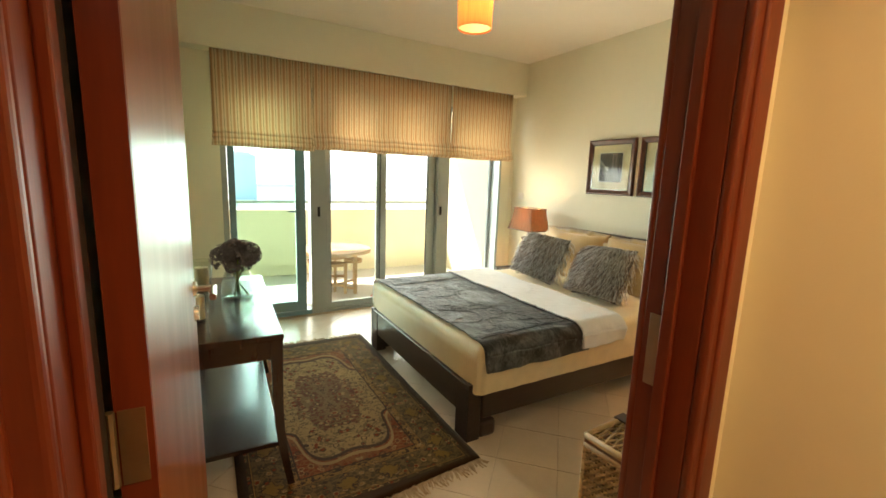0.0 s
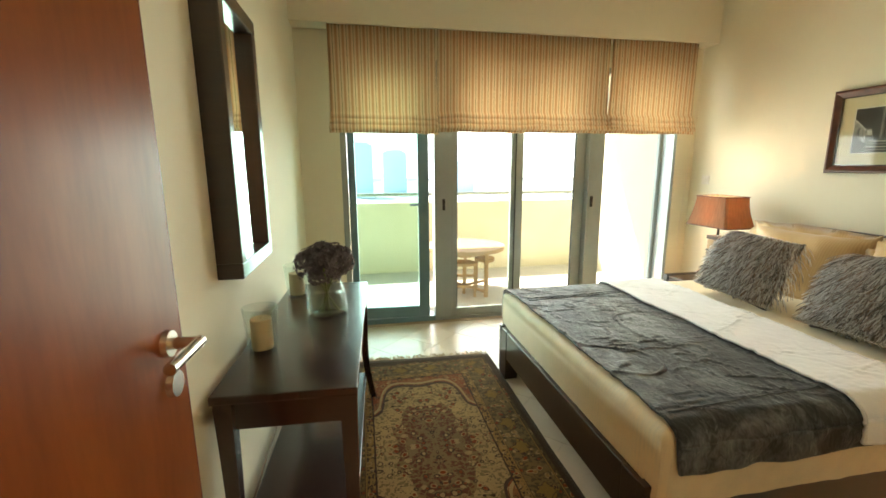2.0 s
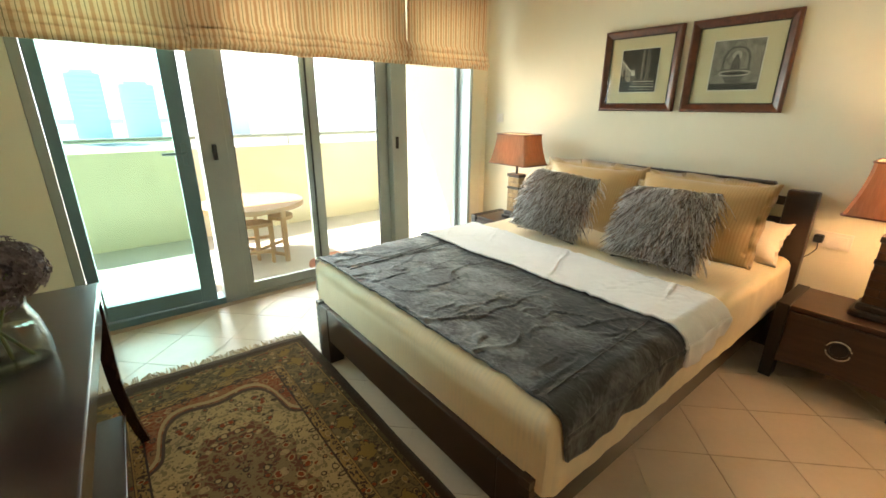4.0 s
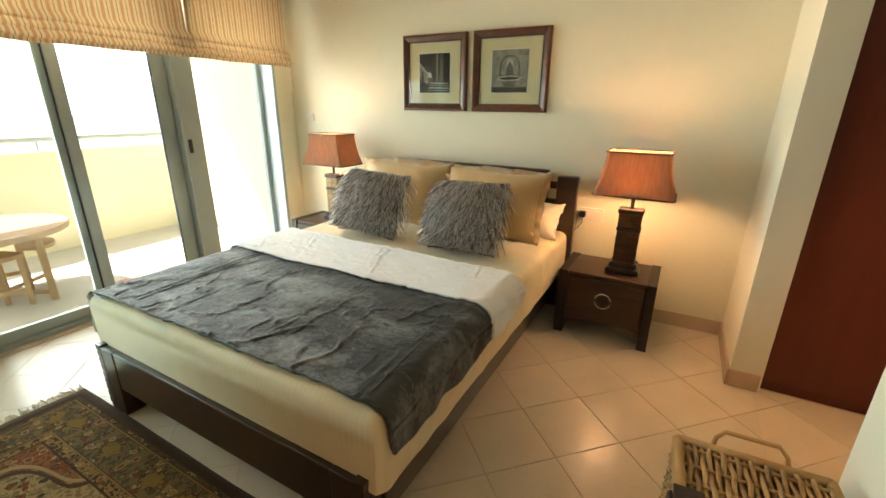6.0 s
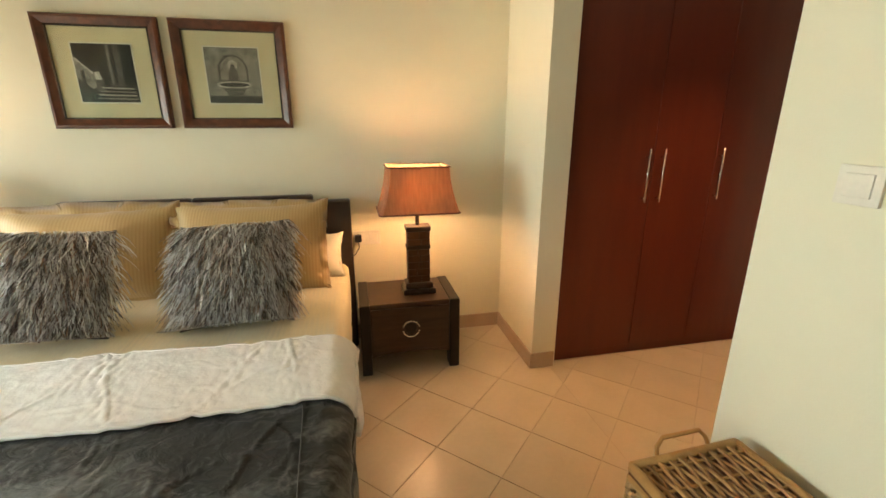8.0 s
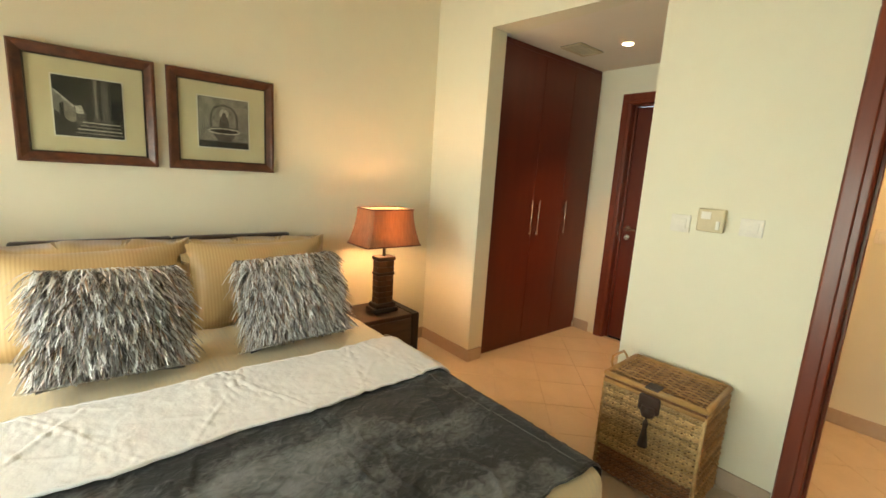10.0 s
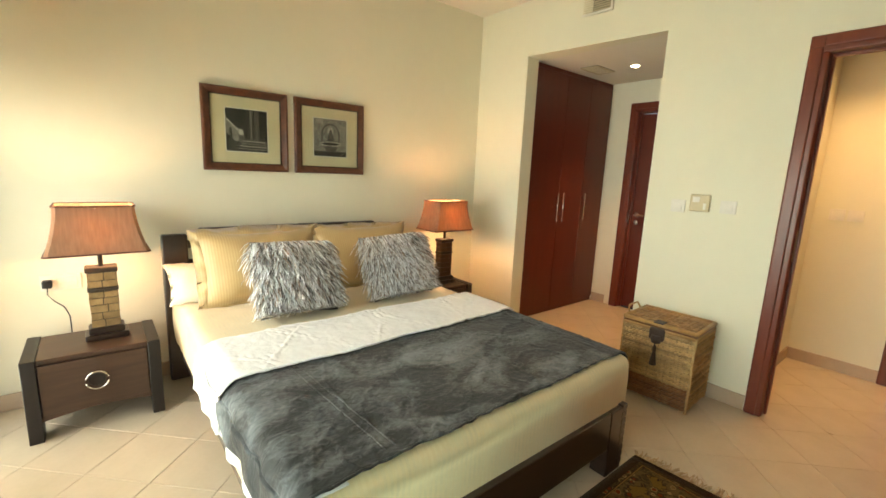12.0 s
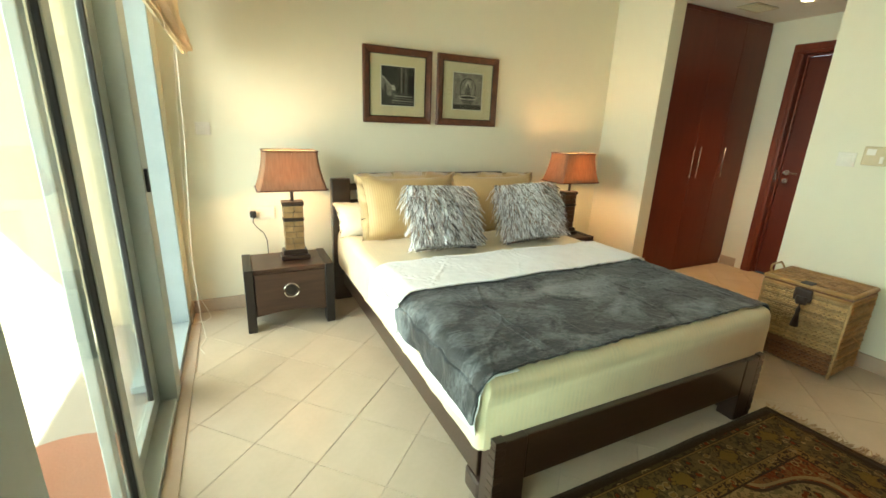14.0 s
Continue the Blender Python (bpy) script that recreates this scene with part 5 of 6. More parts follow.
def vent(name, label, where, w, h, n, flat):
    """flat: in a ceiling, facing down; else on the entrance wall, facing +y."""
    ob = thing(name, label, "air vent", where)
    if flat:
        part("backing", box_bm(-w / 2, -h / 2, -0.003, w / 2, h / 2, 0.0), GREYS[0], ob)
        for b in ((-w / 2, -h / 2, w / 2, -h / 2 + 0.02), (-w / 2, h / 2 - 0.02, w / 2, h / 2), (-w / 2, -h / 2 + 0.02, -w / 2 + 0.02, h / 2 - 0.02), (w / 2 - 0.02, -h / 2 + 0.02, w / 2, h / 2 - 0.02)):
            part("frame", box_bm(b[0], b[1], -0.010, b[2], b[3], 0.0, bev=0.002), BEIGEPL, ob)
        for k in range(n):
            y = -h / 2 + 0.02 + (h - 0.04) * (k + 0.5) / n
            part("slat", box_bm(-w / 2 + 0.02, y - 0.003, -0.009, w / 2 - 0.02, y + 0.002, -0.003), BEIGEPL, ob)
    else:
        part("backing", box_bm(-w / 2, 0, -h / 2, w / 2, 0.003, h / 2), GREYS[0], ob)
        for b in ((-w / 2, -h / 2, w / 2, -h / 2 + 0.018), (-w / 2, h / 2 - 0.018, w / 2, h / 2), (-w / 2, -h / 2 + 0.018, -w / 2 + 0.018, h / 2 - 0.018), (w / 2 - 0.018, -h / 2 + 0.018, w / 2, h / 2 - 0.018)):
            part("frame", box_bm(b[0], 0, b[1], b[2], 0.012, b[3], bev=0.002), PLASTIC, ob)
        for k in range(n):
            z = -h / 2 + 0.018 + (h - 0.036) * (k + 0.5) / n
            part("slat", box_bm(-w / 2 + 0.018, 0.003, z - 0.0028, w / 2 - 0.018, 0.011, z + 0.0028), BEIGEPL, ob)
    return ob


vent("ceiling_vent", "cream slatted air vent in the alcove ceiling", (3.03, 0.12, ALC_Z), 0.18, 0.30, 9, True)
vent("wall_vent", "cream slatted air grille high on the wall", (2.685, YS + 0.055, 2.70), 0.38, 0.16, 8, False)

# ---------- wardrobe ----------
wd = thing("wardrobe", "dark red-brown built-in wardrobe with three tall doors", "wardrobe", (3.25, 0.11, 0))
part("carcass", box_bm(0.022, -0.675, 0, 0.545, 0.642, ALC_Z - 0.004), WARDWOOD, wd)
part("plinth", box_bm(0.012, -0.668, 0.0, 0.022, 0.640, 0.055), WARDWOOD, wd, "recessed plinth")
part("cornice", box_bm(0.004, -0.668, ALC_Z - 0.038, 0.022, 0.640, ALC_Z - 0.004), WARDWOOD, wd)
for y0, y1, hy in ((0.131, 0.640, 0.176), (-0.266, 0.128, 0.084), (-0.667, -0.269, -0.290)):
    d = part("door", box_bm(0.0, y0, 0.058, 0.020, y1, ALC_Z - 0.041, bev=0.002), WARDWOOD, wd)
    bm = tube(bmesh.new(), [(-0.030, hy, 0.955), (-0.030, hy, 1.245)], 0.0055, 10)
    tube(bm, [(-0.030, hy, 0.975), (0.002, hy, 0.975)], 0.0045, 8)
    tube(bm, [(-0.030, hy, 1.20), (0.002, hy, 1.20)], 0.0045, 8)
    part("handle", bm, STEEL, d, "steel bar handle", smooth=True)

# ---------- hall picture ----------
hp = thing("framed_picture", "slim dark-framed picture on the hall wall", "picture", (HALL_E, -0.08, 1.595))
for b in ((-0.05, 0.20, 0.05, 0.225), (-0.05, -0.225, 0.05, -0.20), (-0.05, -0.20, -0.03, 0.20), (0.03, -0.20, 0.05, 0.20)):
    part("frame_side", box_bm(-0.025, b[0], b[1], 0.0, b[2], b[3], bev=0.004), FRAMEWOOD, hp)
part("mount", box_bm(-0.010, -0.035, -0.205, 0.0, 0.035, 0.205), MATBOARD, hp)

# ---------- rug ----------
RX0, RX1, RY0, RY1 = 0.36, 1.505, 1.80, 3.77


class Nodes:
    """Small helper for arithmetic on node sockets."""

    def __init__(self, m):
        self.n, self.l = m.node_tree.nodes, m.node_tree.links

    def op(self, kind, a, b=None, c=None):
        q = self.n.new("ShaderNodeMath")
        q.operation = kind
        for i, v in enumerate((a, b, c)):
            if v is None:
                continue
            if isinstance(v, (int, float)):
                q.inputs[i].default_value = v
            else:
                self.l.new(v, q.inputs[i])
        return q.outputs[0]

    def mix(self, fac, a, b):
        q = self.n.new("ShaderNodeMix")
        q.data_type = "RGBA"
        self.l.new(fac, q.inputs[0])
        for i, v in ((6, a), (7, b)):
            if isinstance(v, tuple):
                q.inputs[i].default_value = (*v, 1)
            else:
                self.l.new(v, q.inputs[i])
        return q.outputs[2]


def rug_material(hw, hl):
    m = bpy.data.materials.new("persian_rug_wool")
    m.use_nodes = True
    k = Nodes(m)
    n, l, op, mix = k.n, k.l, k.op, k.mix
    b = n["Principled BSDF"]
    tc, sep = n.new("ShaderNodeTexCoord"), n.new("ShaderNodeSeparateXYZ")
    l.new(tc.outputs["Object"], sep.inputs[0])
    ax, ay = op("ABSOLUTE", sep.outputs[0]), op("ABSOLUTE", sep.outputs[1])
    fold = n.new("ShaderNodeCombineXYZ")
    l.new(ax, fold.inputs[0])
    l.new(ay, fold.inputs[1])
    wn_ = n.new("ShaderNodeTexNoise")
    wn_.inputs["Scale"].default_value = 9
    l.new(fold.outputs[0], wn_.inputs["Vector"])
    warp = n.new("ShaderNodeVectorMath")
    warp.operation = "MULTIPLY_ADD"
    l.new(wn_.outputs["Color"], warp.inputs[0])
    warp.inputs[1].default_value = (0.05, 0.05, 0)
    l.new(fold.outputs[0], warp.inputs[2])

    def motif(scale, kind="F1"):
        v = n.new("ShaderNodeTexVoronoi")
        v.feature = kind
        v.inputs["Scale"].default_value = scale
        l.new(warp.outputs[0], v.inputs["Vector"])
        return v

    def vine(scale, width, off):
        w = n.new("ShaderNodeTexNoise")
        w.inputs["Scale"].default_value, w.inputs["Detail"].default_value = scale, 1.5
        mp = n.new("ShaderNodeMapping")
        mp.inputs["Location"].default_value = (off, off * 2, 0)
        l.new(warp.outputs[0], mp.inputs[0])
        l.new(mp.outputs[0], w.inputs["Vector"])
        return op("LESS_THAN", op("ABSOLUTE", op("SUBTRACT", w.outputs[0], 0.5)), width)

    big, small = motif(25), motif(54)
    flower = op("LESS_THAN", big.outputs["Distance"], 0.26)
    petal = op("LESS_THAN", op("ABSOLUTE", op("SUBTRACT", big.outputs["Distance"], 0.34)), 0.05)
    dots = op("LESS_THAN", small.outputs["Distance"], 0.22)
    sepc = n.new("ShaderNodeSeparateColor")
    l.new(big.outputs["Color"], sepc.inputs[0])
    pick, pick2 = sepc.outputs[0], sepc.outputs[1]
    brown, tan, rust, olive, cream, slate = (0.034, 0.018, 0.009), (0.27, 0.160, 0.062), (0.195, 0.044, 0.020), (0.085, 0.060, 0.024), (0.38, 0.255, 0.125), (0.052, 0.027, 0.016)

    def patch(ground, vine_col, flow_a, flow_b, off):
        c = mix(vine(17, 0.045, off), ground, vine_col)
        c = mix(dots, c, olive)
        c = mix(vine(31, 0.04, off + 3), c, vine_col)
        f = mix(op("GREATER_THAN", pick, 0.5), flow_a, flow_b)
        c = mix(flower, c, f)
        return mix(petal, c, mix(op("GREATER_THAN", pick2, 0.5), brown, cream))

    field = patch(rust, (0.24, 0.105, 0.050), (0.23, 0.115, 0.055), (0.14, 0.050, 0.025), 1.0)
    medal = patch((0.185, 0.130, 0.058), cream, rust, cream, 5.0)
    border = patch((0.066, 0.048, 0.020), (0.16, 0.105, 0.045), tan, rust, 9.0)
    # medallion: a scalloped lozenge
    ang = op("ARCTAN2", ay, ax)
    rad = op("SQRT", op("ADD", op("POWER", op("DIVIDE", ax, hw * 0.60), 2), op("POWER", op("DIVIDE", ay, hl * 0.66), 2)))
    lim = op("MULTIPLY_ADD", op("COSINE", op("MULTIPLY", ang, 10)), 0.075, 1.0)
    md = op("SUBTRACT", rad, lim)
    col = mix(op("LESS_THAN", md, 0.0), field, medal)
    col = mix(op("LESS_THAN", op("ABSOLUTE", md), 0.020), col, slate)
    col = mix(op("LESS_THAN", op("ABSOLUTE", op("SUBTRACT", md, 0.06)), 0.020), col, cream)
    inner = op("LESS_THAN", op("SUBTRACT", rad, op("MULTIPLY", lim, 0.60)), 0.0)
    col = mix(inner, col, patch((0.120, 0.040, 0.022), (0.20, 0.13, 0.06), cream, rust, 13.0))
    # borders by distance from the edge
    d = op("MINIMUM", op("SUBTRACT", hw, ax), op("SUBTRACT", hl, ay))

    def band(x0, x1):
        return op("MULTIPLY", op("GREATER_THAN", d, x0), op("LESS_THAN", d, x1))

    col = mix(band(-1, 0.27), col, brown)
    col = mix(band(0.225, 0.262), col, patch(brown, tan, tan, rust, 17.0))
    col = mix(band(0.072, 0.215), col, border)
    end = op("GREATER_THAN", op("SUBTRACT", ay, hl), op("SUBTRACT", ax, hw))
    along = op("ADD", op("MULTIPLY", end, ax), op("MULTIPLY", op("SUBTRACT", 1.0, end), ay))
    step = op("SUBTRACT", op("FRACT", op("DIVIDE", op("ADD", along, 0.05), 0.31)), 0.5)
    gold = op("ADD", op("ADD", op("MULTIPLY", op("ABSOLUTE", step), 0.26), op("ABSOLUTE", op("SUBTRACT", d, 0.143))), op("MULTIPLY_ADD", small.outputs["Distance"], 0.05, -0.02))
    col = mix(op("MULTIPLY", band(0.080, 0.208), op("LESS_THAN", gold, 0.062)), col, brown)
    col = mix(op("MULTIPLY", band(0.085, 0.203), op("LESS_THAN", gold, 0.052)), col, (0.215, 0.130, 0.042))
    col = mix(band(0.218, 0.224), col, tan)
    col = mix(band(0.064, 0.070), col, tan)
    col = mix(band(0.045, 0.060), col, patch(brown, olive, olive, rust, 21.0))
    fade = n.new("ShaderNodeTexNoise")
    fade.inputs["Scale"].default_value = 6.0
    l.new(tc.outputs["Object"], fade.inputs["Vector"])
    col = mix(op("MULTIPLY_ADD", fade.outputs[0], 0.42, 0.0), col, (0.078, 0.040, 0.019))
    fuzz = n.new("ShaderNodeTexNoise")
    fuzz.inputs["Scale"].default_value = 220
    l.new(tc.outputs["Object"], fuzz.inputs["Vector"])
    wear = n.new("ShaderNodeTexNoise")
    wear.inputs["Scale"].default_value = 3.5
    l.new(tc.outputs["Object"], wear.inputs["Vector"])
    hsv = n.new("ShaderNodeHueSaturation")
    hsv.inputs["Saturation"].default_value = 1.15
    l.new(op("ADD", op("MULTIPLY", fuzz.outputs[0], 0.5), op("MULTIPLY_ADD", wear.outputs[0], 0.45, 0.20)), hsv.inputs["Value"])
    l.new(col, hsv.inputs["Color"])
    l.new(hsv.outputs[0], b.inputs["Base Color"])
    b.inputs["Roughness"].default_value, b.inputs["Specular IOR Level"].default_value = 0.95, 0.12
    b.inputs["Sheen Weight"].default_value = 0.10
    b.inputs["Sheen Roughness"].default_value = 0.35
    b.inputs["Sheen Tint"].default_value = (1.0, 0.86, 0.62, 1)
    bp = n.new("ShaderNodeBump")
    bp.inputs["Strength"].default_value, bp.inputs["Distance"].default_value = 0.5, 0.004
    l.new(fuzz.outputs[0], bp.inputs["Height"])
    l.new(bp.outputs[0], b.inputs["Normal"])
    return m


hw, hl = (RX1 - RX0) / 2, (RY1 - RY0) / 2
rug = thing("rug", "worn Persian-pattern rug in brown, rust and tan with fringed ends", "rug", ((RX0 + RX1) / 2, (RY0 + RY1) / 2, 0))


def rug_top(u, v):
    x, y = (u * 2 - 1) * hw, (v * 2 - 1) * hl
    e = 0.006 * wob(y, 0.5, 2.5, 31) * abs(u * 2 - 1)
    skew = -(0.5 - u + 0.35) * 0.085 * (1 - v) + (1 - u) * 0.06 * v          # the entrance end was and the window end lie a little askew
    return Vector((x + e, y + skew + 0.006 * wob(x, 2.5, 3, 33), 0.009 + 0.002 * wob(x, y, 4, 35)))


bm = sheet(bmesh.new(), 30, 50, rug_top)
pile = part("woven_body", bm, rug_material(hw, hl), rug, smooth=True)
sm = pile.modifiers.new("thick", "SOLIDIFY")
sm.thickness, sm.offset = 0.008, -1
FRINGE = mat("cream_wool_fringe", (0.60, 0.47, 0.31), (0.34, 0.25, 0.15), rough=0.95, scale=40)
for sy in (-1, 1):
    verts, faces = [], []
    rng = random.Random(8 + sy)
    for k in range(150):
        x = -hw + 2 * hw * (k + rng.uniform(0.2, 0.8)) / 150
        ln = rng.uniform(0.045, 0.085)
        dx = rng.uniform(-0.02, 0.02) + 0.012 * math.sin(k * 0.35)
        i0 = len(verts)
        for s in range(4):
            f = s / 3
            wd_ = 0.0046 * (1 - 0.4 * f)
            px, py = x + dx * f * f, sy * (hl - 0.003 + ln * f) + (-(0.85 - (x + hw) / (2 * hw)) * 0.085 if sy < 0 else (0.5 - x / (2 * hw)) * 0.06)
            z = 0.008 - 0.004 * f + 0.002 * math.sin(k + s)
            verts += [(px - wd_, py, 0.0015), (px, py, z + 0.002), (px + wd_, py, 0.0015)]
        for s in range(3):
            a = i0 + 3 * s
            faces += [(a, a + 1, a + 4, a + 3), (a + 1, a + 2, a + 5, a + 4)]
    me = bpy.data.meshes.new("fringe")
    me.from_pydata(verts, [], faces)
    me.materials.append(FRINGE)
    fr = new("fringe", me)
    fr.parent = rug
    tagged(fr, "knotted cream wool fringe", kind="stuff")

# ---------- wicker basket ----------
WICK = mat("honey_wicker", (0.62, 0.43, 0.20), (0.42, 0.26, 0.105), rough=0.5, scale=24, bump=0.3, bump_scale=120, rnd=0.30)
WICKDARK = mat("dark_wicker", (0.30, 0.135, 0.050), (0.18, 0.072, 0.026), rough=0.5, scale=24, rnd=0.30)
LINERDARK = mat("dark_basket_inside", (0.17, 0.095, 0.04), rough=0.8, scale=20)
CANE = mat("pale_cane_rod", (0.50, 0.30, 0.11), (0.36, 0.20, 0.07), rough=0.45, scale=20)
LEATHER = mat("dark_brown_leather", (0.050, 0.028, 0.020), rough=0.5, scale=20, bump=0.2)
bk = thing("wicker_basket", "honey wicker storage basket with lid and dark clasp", "basket", (1.745, 1.005, 0), 3.0)
BW, BD, BH = 0.218, 0.17, 0.485


def weave(material, p0, p1, z0, z1, out, rows, stakes, amp=0.0085, r=0.0065):
    """Rows of willow that pass over and under upright stakes, from p0 to p1."""
    a, b, o = Vector((*p0, 0)), Vector((*p1, 0)), Vector((*out, 0))
    n = stakes * 2
    for i in range(rows):
        z = z0 + (z1 - z0) * (i + 0.5) / rows
        hgt = (z1 - z0) / rows * 0.62
        bm = bmesh.new()
        prev = None
        for k in range(n + 1):
            f = k / n
            c = a.lerp(b, f) + o * (amp * math.cos(math.pi * k + math.pi * (i % 2)) + 0.003 * math.sin(7.3 * i + 3.1 * k))
            zz = z + 0.0035 * math.sin(5 * i + 1.7 * k) * math.sin(0.9 * k + 2 * i)
            ring = [bm.verts.new(c + o * r + Vector((0, 0, zz))), bm.verts.new(c + Vector((0, 0, zz + hgt))), bm.verts.new(c - o * r + Vector((0, 0, zz))), bm.verts.new(c + Vector((0, 0, zz - hgt)))]
            if prev:
                for q in range(4):
                    bm.faces.new((prev[q], prev[(q + 1) % 4], ring[(q + 1) % 4], ring[q]))
            prev = ring
        part("willow_strand", bm, material, bk, smooth=True)


part("liner", box_bm(-BW + 0.014, -BD + 0.014, 0.02, BW - 0.014, BD - 0.014, BH - 0.02), LINERDARK, bk, "dark inside")
faces4 = (((-BW, BD), (BW, BD), (0, 1), 13), ((-BW, -BD), (BW, -BD), (0, -1), 13), ((-BW, -BD), (-BW, BD), (-1, 0), 9), ((BW, -BD), (BW, BD), (1, 0), 9))
for p0, p1, o, st in faces4:
    weave(WICK, p0, p1, 0.15, BH, o, 25, st + 4, 0.0065, 0.0055)
    weave(WICKDARK if o == (0, 1) else WICK, p0, p1, 0.015, 0.15, o, 10, st + 4, 0.0065, 0.0055)
for sx in (-1, 1):
    for sy in (-1, 1):
        part("corner_post", tube(bmesh.new(), [(sx * BW, sy * BD, 0), (sx * BW, sy * BD, BH)], 0.0085, 10), WICK, bk, smooth=True)
lid = part("lid", box_bm(-BW - 0.004, -BD - 0.004, BH + 0.004, BW + 0.004, BD + 0.004, BH + 0.022), WICKDARK, bk, "woven lid with cane rim")
LIDWICK = mat("rust_brown_lid_wicker", (0.48, 0.28, 0.12), (0.30, 0.155, 0.06), rough=0.5, scale=24, rnd=0.30)
for i in range(21):
    bm = bmesh.new()
    y = -BD + 2 * BD * (i + 0.5) / 21
    prev = None
    for k in range(29):
        x = -BW + 2 * BW * k / 28
        z = BH + 0.031 + 0.0048 * math.cos(math.pi * (k - 2) / 4 + math.pi * (i % 2)) + 0.001 * math.sin(3 * i + k)
        yy = y + 0.0018 * math.sin(2.3 * i + 1.1 * k)
        ring = [bm.verts.new((x, yy + 0.0066, z)), bm.verts.new((x, yy, z + 0.004)), bm.verts.new((x, yy - 0.0066, z)), bm.verts.new((x, yy, z - 0.004))]
        if prev:
            for q in range(4):
                bm.faces.new((prev[q], prev[(q + 1) % 4], ring[(q + 1) % 4], ring[q]))
        prev = ring
    part("lid_strand", bm, LIDWICK, lid, smooth=True)
for k in range(7):
    x = -BW + 2 * BW * (k + 0.5) / 7
    part("lid_rod", tube(bmesh.new(), [(x, -BD, BH + 0.032), (x, BD, BH + 0.032)], 0.0042, 6), CANE, lid)
rim = BH + 0.030
for p, q in (((-BW, -BD), (BW, -BD)), ((-BW, BD), (BW, BD)), ((-BW, -BD), (-BW, BD)), ((BW, -BD), (BW, BD))):
    part("rim_rod", tube(bmesh.new(), [(*p, rim), (*q, rim)], 0.013, 10), CANE, lid, "pale cane rim", smooth=True)
    part("body_rim", tube(bmesh.new(), [(*p, BH - 0.004), (*q, BH - 0.004)], 0.011, 10), CANE, bk, smooth=True)
for sx, z0 in ((1, rim), (-1, 0.30)):
    pts = [(sx * (BW + 0.008), -0.085, z0), (sx * (BW + 0.020), -0.080, z0 + 0.025), (sx * (BW + 0.026), -0.06, z0 + 0.046), (sx * (BW + 0.026), 0.06, z0 + 0.046), (sx * (BW + 0.020), 0.080, z0 + 0.025), (sx * (BW + 0.008), 0.085, z0)]
    part("handle", tube(bmesh.new(), pts, 0.006, 8), CANE, bk, "bent cane handle", smooth=True)
bm = box_bm(-0.046, BD + 0.008, BH - 0.070, 0.046, BD + 0.026, BH + 0.012, bev=0.012, seg=3)
revolve(bm, [(0.026, BH - 0.085), (0.034, BH - 0.06), (0.030, BH - 0.035)], 14, (0, BD + 0.018))
box(bm, -0.030, BD - 0.05, BH + 0.038, 0.030, BD + 0.018, BH + 0.046, bev=0.003)
cl = part("clasp", bm, LEATHER, bk, "dark leather clasp")
bm = revolve(bmesh.new(), [(0.006, BH - 0.10), (0.012, BH - 0.12), (0.010, BH - 0.145), (0.022, BH - 0.23), (0.0005, BH - 0.232)], 14, (0, BD + 0.026))
tube(bm, [(0, BD + 0.022, BH - 0.04), (0, BD + 0.026, BH - 0.11)], 0.004, 6)
part("tassel", bm, LEATHER, cl, "dark cord tassel", smooth=True)
part("tie_stub", tube(bmesh.new(), [(-BW - 0.012, 0.02, 0.25), (-BW - 0.05, 0.05, 0.235)], 0.004, 6), CANE, bk)

# ---------- roman blinds ----------
def blind_material():
    m = bpy.data.materials.new("striped_blind_cloth")
    m.use_nodes = True
    k = Nodes(m)
    n, l, op, mix = k.n, k.l, k.op, k.mix
    n.remove(n["Principled BSDF"])
    tc, sep = n.new("ShaderNodeTexCoord"), n.new("ShaderNodeSeparateXYZ")
    l.new(tc.outputs["Object"], sep.inputs[0])
    fr = op("FRACT", op("MULTIPLY", sep.outputs[0], 19.0))
    col = mix(op("LESS_THAN", op("ABSOLUTE", op("SUBTRACT", fr, 0.30)), 0.17), (0.79, 0.665, 0.48), (0.62, 0.41, 0.25))
    col = mix(op("LESS_THAN", op("ABSOLUTE", op("SUBTRACT", fr, 0.80)), 0.035), col, (0.30, 0.24, 0.13))
    no = n.new("ShaderNodeTexNoise")
    no.inputs["Scale"].default_value = 160
    l.new(tc.outputs["Object"], no.inputs["Vector"])
    hs = n.new("ShaderNodeHueSaturation")
    l.new(op("MULTIPLY_ADD", no.outputs[0], 0.4, 0.8), hs.inputs["Value"])
    l.new(col, hs.inputs["Color"])
    d, t, mx = n.new("ShaderNodeBsdfDiffuse"), n.new("ShaderNodeBsdfTranslucent"), n.new("ShaderNodeMixShader")
    l.new(hs.outputs[0], d.inputs[0])
    l.new(hs.outputs[0], t.inputs[0])
    mx.inputs[0].default_value = 0.5
    l.new(d.outputs[0], mx.inputs[1])
    l.new(t.outputs[0], mx.inputs[2])
    l.new(mx.outputs[0], n["Material Output"].inputs[0])
    return m


BLIND = blind_material()
LINING = mat("cream_blind_lining", (0.66, 0.56, 0.38), rough=0.9, scale=20)


